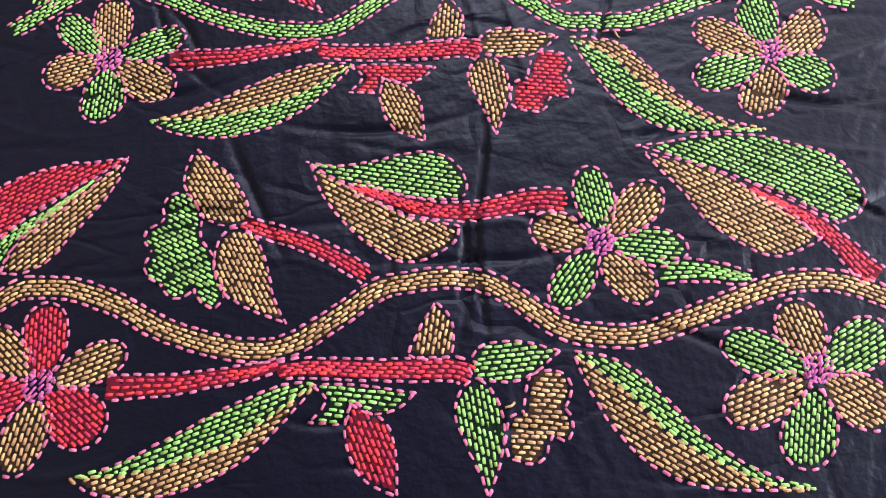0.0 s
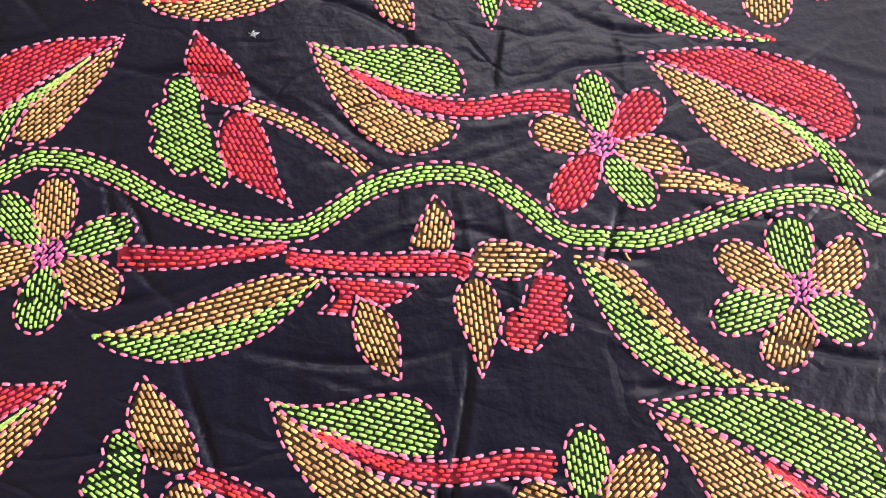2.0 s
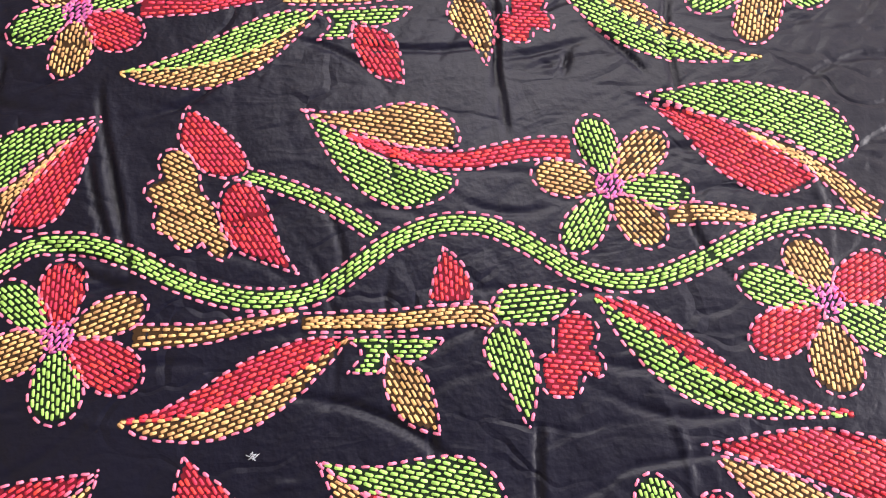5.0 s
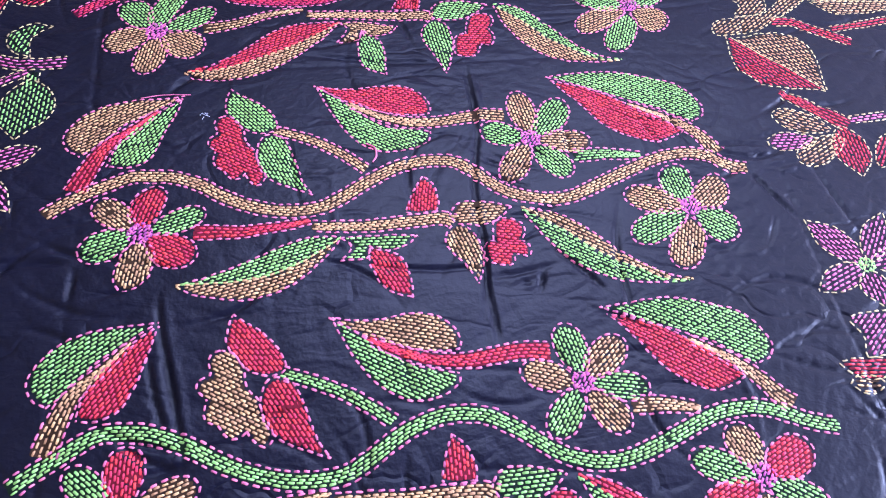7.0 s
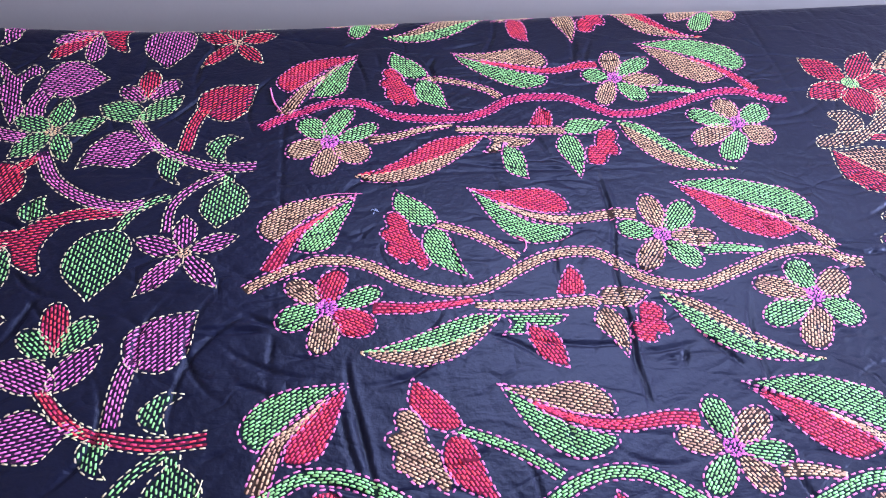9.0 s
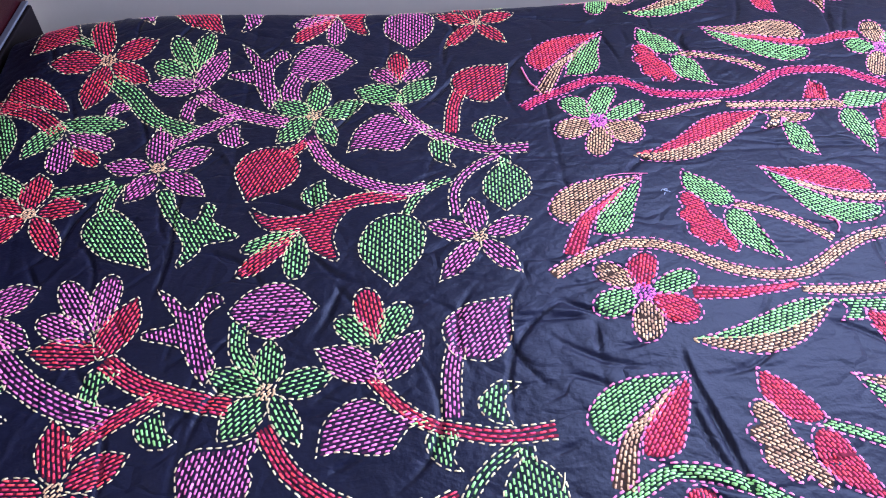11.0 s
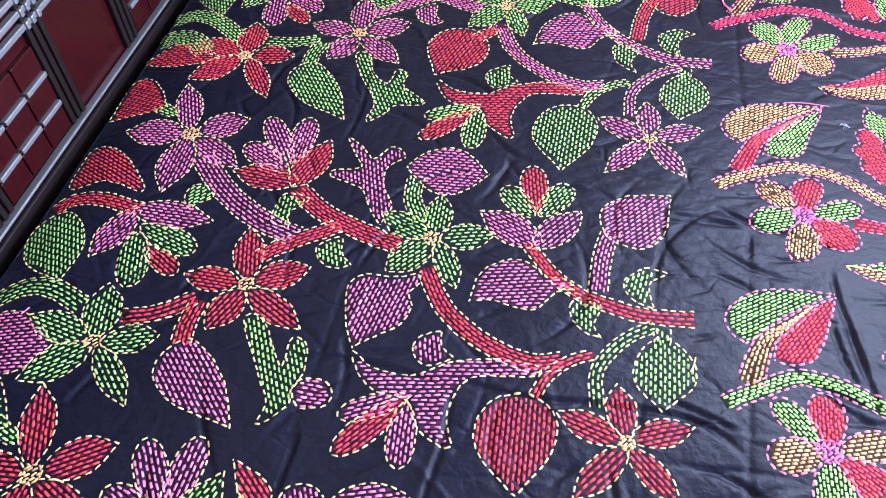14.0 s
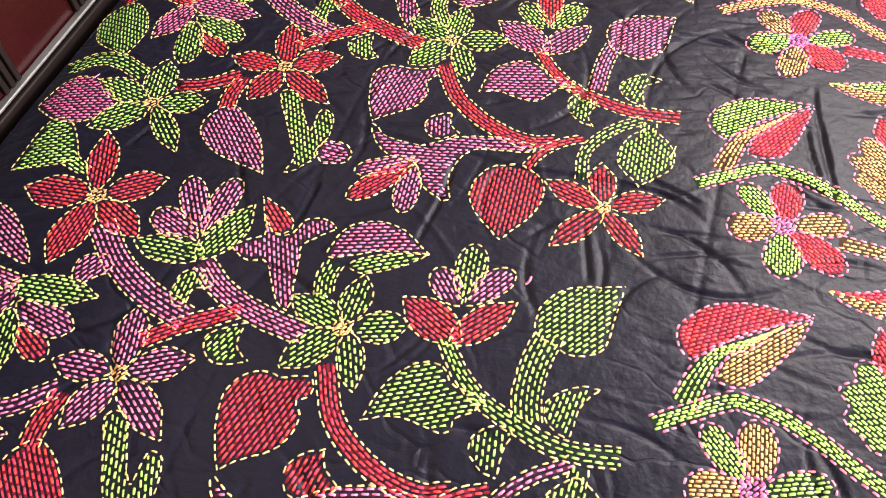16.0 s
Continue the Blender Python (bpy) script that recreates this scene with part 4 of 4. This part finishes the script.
def full_height(p):
    """Height of the spread cloth: soft swells, press folds and many short wrinkles."""
    x, y = p[:, 0], p[:, 1]
    z = 0.0016 * np.sin(5.1 * x + 1.3) * np.sin(4.3 * y + 0.4) + 0.0008 * np.sin(17 * x + 3 * y) * np.sin(13 * y - 4 * x)
    z += 0.0003 * np.sin(150 * y + 6 * np.sin(9 * x) + 4 * np.sin(14 * y)) * np.clip(np.sin(7 * x + 2) * np.sin(11 * y + 5 * x), 0, 1)
    for lean, often, start, mx, my, turn, tall in RIPPLES:
        bent = y * math.cos(lean) + x * math.sin(lean) + 0.02 * np.sin(my * x * 1.7 + turn) + 0.01 * np.sin(mx * y * 2.3 + start)
        patch = np.clip(np.sin(mx * x + turn) * np.sin(my * y + start) + 0.1, 0, 1)
        z -= tall * patch * (1 - np.abs(np.sin(0.5 * often * bent + start))) ** 2 * 2.2
    for at, _, upright in FOLDS:
        d = (x if upright else y) - at - 0.004 * np.sin(6 * (y if upright else x) + at * 40)
        z -= 0.0013 * np.exp(-(d / 0.0036) ** 2) * (0.65 + 0.35 * np.sin(9 * (y if upright else x) + at * 70))
    for ax, ay, bx, by in CREASES:
        size = math.hypot(bx - ax, by - ay)
        c, s = (bx - ax) / size, (by - ay) / size
        along, across = (x - ax) * c + (y - ay) * s, -(x - ax) * s + (y - ay) * c
        across = across - 0.004 * np.sin(along * 30 + ax * 50)
        fade = np.exp(-(np.maximum(0, np.abs(along - size / 2) - size * 0.35) / (0.12 * size)) ** 2)
        z += fade * (0.0009 * np.exp(-((across - 0.006) / 0.005) ** 2) - 0.0034 * np.exp(-(across / 0.0026) ** 2))
    for wx, wy, c, s, half, thick, tall, bend in WRINKLES:
        near = (np.abs(x - wx) < 0.2) & (np.abs(y - wy) < 0.2)
        if not near.any():
            continue
        dx, dy = x[near] - wx, y[near] - wy
        along, across = dx * c + dy * s, -dx * s + dy * c
        z[near] += tall * np.exp(-(along / half) ** 2) * np.exp(-((across - bend * along ** 2) / thick) ** 2)
    lift = np.clip((y - 1.25) / 0.22, 0, 1)
    z -= 0.012 * np.clip((-1.17 - x) / 0.1, 0, 1) ** 2
    return z + lift * (0.028 * np.exp(-((x + 1.05) / 0.3) ** 2))


GRID_X, GRID_Y, GRID = -1.45, -0.8, 0.0030
grid_nx, grid_ny = 974, 876
gx, gy = np.meshgrid(GRID_X + GRID * np.arange(grid_nx), GRID_Y + GRID * np.arange(grid_ny))
HEIGHTS = full_height(np.c_[gx.ravel(), gy.ravel()]).reshape(grid_ny, grid_nx)


def height(p):
    """The height between the points of the grid."""
    u = np.clip((p[:, 0] - GRID_X) / GRID, 0, grid_nx - 1.001)
    v = np.clip((p[:, 1] - GRID_Y) / GRID, 0, grid_ny - 1.001)
    i, j = u.astype(int), v.astype(int)
    u, v = u - i, v - j
    return (HEIGHTS[j, i] * (1 - u) + HEIGHTS[j, i + 1] * u) * (1 - v) + (HEIGHTS[j + 1, i] * (1 - u) + HEIGHTS[j + 1, i + 1] * u) * v


def drape(p, up=0.0):
    """Lays points of the flat cloth on the bed: over its edges it bends down."""
    out = np.empty((len(p), 3))
    out[:, 0], out[:, 1] = p[:, 0], p[:, 1]
    out[:, 2] = height(p) + up

    def bend(axis, edge, sign, r):
        over = sign * (p[:, axis] - edge)
        m = over > 0
        edge = (edge * np.ones(len(p)))[m]
        a = np.minimum(over[m] / r, math.pi / 2)
        lift = out[m, 2].copy()
        out[m, axis] = edge + sign * (r + lift) * np.sin(a)
        out[m, 2] = (r + lift) * np.cos(a) - r - np.maximum(over[m] - r * math.pi / 2, 0)

    bend(1, EDGE_B + 0.075 * (p[:, 0] + 0.5), 1, 0.05)
    bend(1, EDGE_F, -1, 0.05)
    bend(0, EDGE_L, -1, 0.012)
    bend(0, EDGE_R, 1, 0.05)
    return out


def cloth_sheet():
    xs, ys = GRID_X + GRID * np.arange(10, grid_nx - 24), GRID_Y + GRID * np.arange(17, grid_ny - 15)
    px, py = np.meshgrid(xs, ys)
    v = drape(np.c_[px.ravel(), py.ravel()])
    i = np.arange(len(ys) - 1)[:, None] * len(xs) + np.arange(len(xs) - 1)[None]
    i = i.ravel()
    return v, np.c_[i, i + 1, i + 1 + len(xs), i + len(xs)]


# ---- stitches ----
# pitch, thread share, row distance, width, outline pitch
FINE = (0.0080, 0.80, 0.0041, 0.0024, 0.0102)
BROAD = (0.0102, 0.70, 0.0051, 0.0023, 0.0106)


def stitch_rows(shape, inset, style):
    """Centres, directions and lengths of the running stitches that fill a closed outline."""
    poly, way = shape["poly"], shape["way"]
    pitch, share, row = style[:3]
    c, s = math.cos(way), math.sin(way)
    q = np.c_[poly @ (c, s), poly @ (-s, c)]
    low, high = q[:, 1].min() + inset, q[:, 1].max() - inset
    lanes = max(1, int(round((high - low) / row)) + 1)
    found, under = [], []
    nxt = np.roll(q, -1, 0)
    for k in range(lanes):
        y = (low + high) / 2 if lanes == 1 else low + (high - low) * k / (lanes - 1)
        hit = (q[:, 1] > y) != (nxt[:, 1] > y)
        xs = np.sort(q[hit, 0] + (y - q[hit, 1]) / (nxt[hit, 1] - q[hit, 1]) * (nxt[hit, 0] - q[hit, 0]))
        for a, b in zip(xs[::2], xs[1::2]):
            a, b = a + inset * 1.1, b - inset * 1.1
            pieces = max(1, int((b - a) / 0.012)) if b - a > 0.003 else 0
            for i in range(pieces):
                m = a + (b - a) * (i + 0.5) / pieces
                under.append((m * c - y * s, m * s + y * c, way, (b - a) / pieces * 1.04))
            x = (math.floor(a / pitch) - 1 + (0.42 * k) % 1 + rng.uniform(-0.07, 0.07)) * pitch
            while x < b:
                size = pitch * share * rng.uniform(0.9, 1.1)
                x0, x1 = max(x, a), min(x + size, b)
                if x1 - x0 > 0.32 * pitch:
                    m = ((x0 + x1) / 2, y + rng.normal(0, 0.0003))
                    found.append((m[0] * c - m[1] * s, m[0] * s + m[1] * c, way + rng.normal(0, 0.06), x1 - x0))
                x += pitch * rng.uniform(0.98, 1.02)
    return found, under


def along_line(line, closed, lift, phase, pitch, share):
    """Running stitches that follow a line, lift metres to its left."""
    p = np.vstack((line, line[:1])) if closed else line
    d = np.gradient(p, axis=0)
    d /= np.maximum(np.hypot(d[:, 0], d[:, 1]), 1e-9)[:, None]
    lift = np.asarray(lift) * np.ones(len(p))
    at = np.r_[0, np.cumsum(np.hypot(*np.diff(p, axis=0).T))]
    p = p + np.c_[-d[:, 1], d[:, 0]] * lift[:, None]
    found, x = [], phase * pitch
    while x < at[-1] - 0.002:
        size = pitch * share * rng.uniform(0.9, 1.1)
        x1 = min(x + size, at[-1])
        if x1 - x > 0.3 * pitch:
            a = np.array([np.interp(x, at, p[:, j]) for j in (0, 1)])
            b = np.array([np.interp(x1, at, p[:, j]) for j in (0, 1)])
            found.append((*(a + b) / 2 + rng.normal(0, 0.0003, 2), math.atan2(b[1] - a[1], b[0] - a[0]) + rng.normal(0, 0.05), np.hypot(*(b - a))))
        x += pitch * rng.uniform(0.98, 1.02)
    return found


STATIONS = ((-0.5, 0.58, 0.02), (-0.33, 1.0, 0.9), (0.33, 1.0, 0.9), (0.5, 0.58, 0.02))


def stitch_mesh(rows, width, tall):
    r = np.array(rows)
    n = len(r)
    w = width * rng.uniform(0.85, 1.15, n)
    c, s = np.cos(r[:, 2]), np.sin(r[:, 2])
    verts = np.empty((n, 12, 3))
    flat = np.empty((n, 12, 2))
    ups = np.empty((n, 12))
    k = 0
    for along, wide, up in STATIONS:
        for across in (-0.5, 0.0, 0.5):
            lx, ly = along * r[:, 3], across * wide * w
            flat[:, k, 0], flat[:, k, 1] = r[:, 0] + lx * c - ly * s, r[:, 1] + lx * s + ly * c
            ups[:, k] = 0.0002 + tall * up * (1.0 if across == 0 else 0.35)
            k += 1
    verts = drape(flat.reshape(-1, 2), ups.ravel())
    quad = np.array([(a * 3 + b, a * 3 + b + 3, a * 3 + b + 4, a * 3 + b + 1) for a in range(3) for b in range(2)])
    faces = (np.arange(n)[:, None, None] * 12 + quad[None]).reshape(-1, 4)
    return verts, faces


def off_seam(rows, seam):
    """Parts the stitches of an outline from those along the seam with the other half of a leaf."""
    fine = np.vstack([seam + (np.roll(seam, -1, 0) - seam) * f for f in (0, 0.25, 0.5, 0.75)])
    free = [np.hypot(fine[:, 0] - r[0], fine[:, 1] - r[1]).min() > 0.0042 for r in rows]
    return [r for r, f in zip(rows, free) if f], [r for r, f in zip(rows, free) if not f]


def embroidered(name, shape, colour, edge, parent, style, seam=None):
    """One motif: rows of running stitches within a stitched outline."""
    pitch, share, row, width, step = style
    if "line" in shape:
        line, (w0, w1) = shape["line"], shape["w"]
        half = (w0 + (w1 - w0) * np.linspace(0, 1, len(line))) / 2
        outline = along_line(line, False, half + 0.0002, 0.1, step, 0.62) + along_line(line, False, -half - 0.0002, 0.55, step, 0.62)
        inner = np.maximum(half - 0.0042, 0.0)
        lanes = max(1, int(round(0.5 * (inner.mean() + inner.max()) * 2 / row)) + 1)
        backing = max(row, 2 * inner.max() / max(1, lanes - 1))
        fill, under = [], []
        for k in range(lanes):
            f = 0.0 if lanes == 1 else 2 * k / (lanes - 1) - 1
            fill += along_line(line, False, f * inner, (0.42 * k) % 1 + rng.uniform(0, 0.06), pitch * 1.05, share)
            under += along_line(line, False, f * inner, 0.0, 0.0120, 1.0)
    else:
        loop = shape["poly"]
        area = 0.5 * np.sum(loop[:, 0] * np.roll(loop[:, 1], -1) - loop[:, 1] * np.roll(loop[:, 0], -1))
        outline = along_line(loop, True, -0.0004 if area > 0 else 0.0004, rng.uniform(0, 0.5), step, 0.62)
        outline, joined = (outline, []) if seam is None else off_seam(outline, seam)
        fill, under = stitch_rows(shape, 0.0034, style)
        fill, under = fill + joined, under + joined
        backing = row
    if not fill:
        fill = outline[:1]
    v1, f1 = stitch_mesh(fill, width, 0.0012)
    v2, f2 = stitch_mesh(outline, 0.0024 if edge == "k" else 0.0019, 0.0011)
    v3, f3 = stitch_mesh(under or outline[:1], backing * (1.12 if style is FINE else 0.62), 0.00015)
    slots = np.r_[np.zeros(len(f1)), np.ones(len(f2)), np.full(len(f3), 2)]
    faces = np.vstack((f1, f2 + len(v1), f3 + len(v1) + len(v2)))
    ob = mesh_object(name, np.vstack((v1, v2, v3)), faces, (THREAD[colour][1], THREAD[edge][1], UNDER[colour]), parent, slots, True)
    return tagged(ob, "%s stitched in %s thread, edged in %s" % (name, THREAD[colour][0], THREAD[edge][0]))


def stitched_eye(shape, colour, parent):
    v, f = stitch_mesh(stitch_rows(shape, 0.001, (0.0085, 0.75, 0.0036))[0] + along_line(shape["poly"], True, 0.0, 0.0, 0.008, 0.7), 0.0024, 0.0014)
    return tagged(mesh_object("flower", v, f, (THREAD[colour][1],), parent, None, True), "flower heart stitched in %s thread" % THREAD[colour][0])


def panel(pieces, colours, edge, eye, move, parent, style, own=None):
    """Stitches one repeat of a panel; petals that share a heart hang from their flower."""
    hearts = {}
    own = own or {}
    placed = [piece for piece in pieces if piece[0] not in own] + list(own.values())
    moved = []
    for key, kind, shape in placed:
        shape = dict(shape)
        for k in ("poly", "line"):
            if k in shape and move and key not in own:
                before = shape[k]
                shape[k] = move(before)
                if k == "poly":
                    tip = np.array(((0, 0), (math.cos(shape["way"]) * 0.02, math.sin(shape["way"]) * 0.02))) + before.mean(0)
                    tip = move(tip)
                    shape["way"] = math.atan2(*(tip[1] - tip[0])[::-1])
        moved.append((key, kind, shape))
    halves = {key: shape["poly"] for key, kind, shape in moved if key.startswith("long")}
    for key, kind, shape in moved:
        stem_name = key.split("_")[0]
        seam = halves.get(stem_name + ("_low" if key.endswith("_up") else "_up")) if key in halves else None
        far = (shape["poly"] if "poly" in shape else shape["line"])[:, 1]
        if far.min() > 1.72 or far.max() < -0.7:
            continue
        if kind == "eye":
            hearts[stem_name] = stitched_eye(shape, eye, parent)
            continue
        name = {"stem": "vine" if key == "vine" else "stem"}.get(kind, kind)
        colour = colours(key)
        embroidered(name, shape, colour, edge, hearts.get(stem_name, parent) if kind == "petal" else parent, style, seam)


# ---- the bed: wooden headboard, mattress, and the spread on it ----
bedspread = tagged(new("bedspread"), "black cotton bedspread embroidered with bright leaves, flowers and vines", "bedspread")
cloth_v, cloth_f = cloth_sheet()
tagged(mesh_object("fabric", cloth_v, cloth_f, (CLOTH,), bedspread, None, True), "creased black cotton fabric")

for row, coded in MIDDLE_COLOURS.items():
    table = dict(zip(MIDDLE_KEYS, coded.replace(" ", "")))
    panel(MIDDLE, table.get, "k", "m", None if row == "C" else warp(DRAWN, ROW_MARKS[row]), bedspread, FINE)


def border_colour(table):
    def pick(key):
        if key in table:
            return table[key]
        first = key.split("_")[0]
        if first == "tri":
            return table["tri"] if key in ("tri_l", "tri_r") else table["tri_s"]
        if first == "tl":
            return table["tl"] if key in ("tl_l", "tl_r") else table["tl_s"]
        if first in ("cr1", "cr2", "cr3") and first not in table:
            return table["cr"]
        if first in ("arcb", "neck"):
            return table["arc" if first == "arcb" else "heart"]
        if first == "s3":
            return table["star"]
        return table.get(first, "g")
    return pick


for unit, table in BORDER_COLOURS.items():
    panel(BORDER, border_colour(table), "y", "t", warp(BORDER_MARKS["2"], BORDER_MARKS[unit]), bedspread, BROAD, {piece[0]: piece for piece in BORDER_OWN.get(unit, [])})
embroidered("leaf", freeform([(-0.875, 0.494), (-0.863, 0.505), (-0.843, 0.504), (-0.832, 0.490), (-0.838, 0.477), (-0.860, 0.470), (-0.872, 0.480)]), "p", "y", bedspread, BROAD)
panel(FAR_BORDER, lambda key: FAR_COLOURS.get(key, FAR_COLOURS.get(key.split("_")[0], "t")), "y", "g", None, bedspread, BROAD)



# ---- loose thread ends and lint ----
def loose_thread(points, colour, width=0.0016):
    line = smooth_line(points)
    d = np.gradient(line, axis=0)
    d /= np.hypot(d[:, 0], d[:, 1])[:, None]
    n = np.c_[-d[:, 1], d[:, 0]]
    rings = []
    for k in range(6):
        a = k * math.pi / 3
        rings.append(drape(line + n * (math.cos(a) * width / 2), 0.0016 + math.sin(a) * width / 2))
    v = np.stack(rings, 1).reshape(-1, 3)
    f = [(i * 6 + k, i * 6 + (k + 1) % 6, i * 6 + 6 + (k + 1) % 6, i * 6 + 6 + k) for i in range(len(line) - 1) for k in range(6)]
    return tagged(mesh_object("loose_thread", v, f, (THREAD[colour][1],), bedspread, None, True), "loose end of %s thread" % THREAD[colour][0])


loose_thread([(-0.430, 1.309), (-0.423, 1.277), (-0.409, 1.246)], "k", 0.003)
loose_thread([(-0.064, 0.959), (-0.054, 0.952), (-0.053, 0.939), (-0.058, 0.930)], "k", 0.0022)
loose_thread([(-1.215, 0.522), (-1.212, 0.527), (-1.210, 0.532)], "p")
loose_thread([(-0.461, 0.591), (-0.458, 0.599), (-0.456, 0.610)], "y")
loose_thread([(0.153, 0.211), (0.155, 0.208), (0.157, 0.205)], "t")
loose_thread([(0.022, -0.135), (0.027, -0.134), (0.030, -0.131)], "t", 0.002)
loose_thread([(-0.583, 0.373), (-0.580, 0.377), (-0.579, 0.382)], "k", 0.003)
loose_thread([(-0.341, 1.047), (-0.313, 1.052), (-0.280, 1.051)], "k", 0.0012)


def lint(x, y, size):
    rows = [(x + rng.normal(0, size / 3), y + rng.normal(0, size / 3), rng.uniform(0, math.pi), size * rng.uniform(0.5, 1.1)) for _ in range(9)]
    v, f = stitch_mesh(rows, 0.0006, 0.0012)
    tagged(mesh_object("lint", v, f, (LINT,), None, None, True), "small tuft of pale lint on the black bedspread", "lint", group="specks of lint")


lint(-0.168, 0.418, 0.006)
lint(-0.264, 1.017, 0.006)

tagged(part("mattress", box(-1.22, 1.18, -0.52, 1.45, -0.26, -0.03, 0.03), TICKING, None), "thick mattress hidden under the black bedspread", "mattress")

bed = tagged(new("bed"), "dark red wooden bed with a silver-trimmed lattice headboard", "bed")
HB_X = -1.305
part("headboard", box(HB_X - 0.05, HB_X - 0.004, -0.62, 1.58, FLOOR_Z, 0.62, 0.006), WOOD, bed, "glossy dark red headboard panel")
part("base", box(-1.285, 1.2, -0.53, 1.45, -0.40, -0.26, 0.008), DARK_WOOD, bed, "dark wooden bed base")
for fx in (-1.1, 1.1):
    for fy in (-0.4, 1.35):
        part("leg", box(fx - 0.04, fx + 0.04, fy - 0.04, fy + 0.04, FLOOR_Z, -0.40, 0.005), DARK_WOOD, bed)
# the shade between trim strip and cloth is put into the rail's near-black colour
part("rail", box(HB_X - 0.003, HB_X + 0.012, -0.6, 1.56, -0.3, -0.004, 0.003), DARK_WOOD, bed, "lower rail, near-black with the shade beside the cloth put into its colour")
part("trim_strip", box(HB_X - 0.002, HB_X + 0.009, -0.6, 1.56, -0.0005, 0.004, 0.0012), SILVER, bed, "long silver trim strip")


def lattice(y0, bars):
    """A field of raised squares between upright grooves, each with a silver strip below."""
    step, rise = 0.0512, 0.048
    for r in range(bars):
        z = 0.053 + rise * r
        for k in range(3):
            a = y0 + step * k
            part("trim", box(HB_X - 0.003, HB_X + 0.007, a + 0.0025, a + step - 0.0025, z - 0.0036, z + 0.0036, 0.0012), SILVER, bed, "short silver trim piece")
    for r in range(bars + 1):
        z = 0.009 + rise * r
        for k in range(3):
            a = y0 + step * k
            part("tile", box(HB_X - 0.004, HB_X + 0.003, a + 0.0015, a + step - 0.0015, z + 0.001, z + rise - 0.0105, 0.0015), WOOD, bed)
    for side in (-1, 1):
        base = y0 if side < 0 else y0 + 3 * step
        for k in range(3):
            a = base + side * (0.006 + 0.013 * k)
            part("reed", box(HB_X - 0.004, HB_X + 0.0045, a - 0.0045, a + 0.0045, 0.006, 0.56, 0.0018), DARK_WOOD, bed)
    for side in (-1, 1):
        base = y0 if side < 0 else y0 + 3 * step
        for k in range(3):
            a = base + side * (0.006 + 0.013 * k)
            for z in LONG_STRIPS:
                part("knot", box(HB_X - 0.003, HB_X + 0.009, a - 0.0035, a + 0.0035, z - 0.0055, z + 0.0055, 0.0015), SILVER, bed, "small silver knot where strips cross")


LONG_STRIPS = [0.169 + 0.018 * k for k in range(3)]
for z in LONG_STRIPS:
    part("trim_strip", box(HB_X - 0.003, HB_X + 0.006, -0.6, 1.56, z - 0.004, z + 0.004, 0.0012), SILVER, bed, "long silver trim strip")
for y0 in (-0.060, 0.302, 0.664, 1.026):
    lattice(y0, 2)
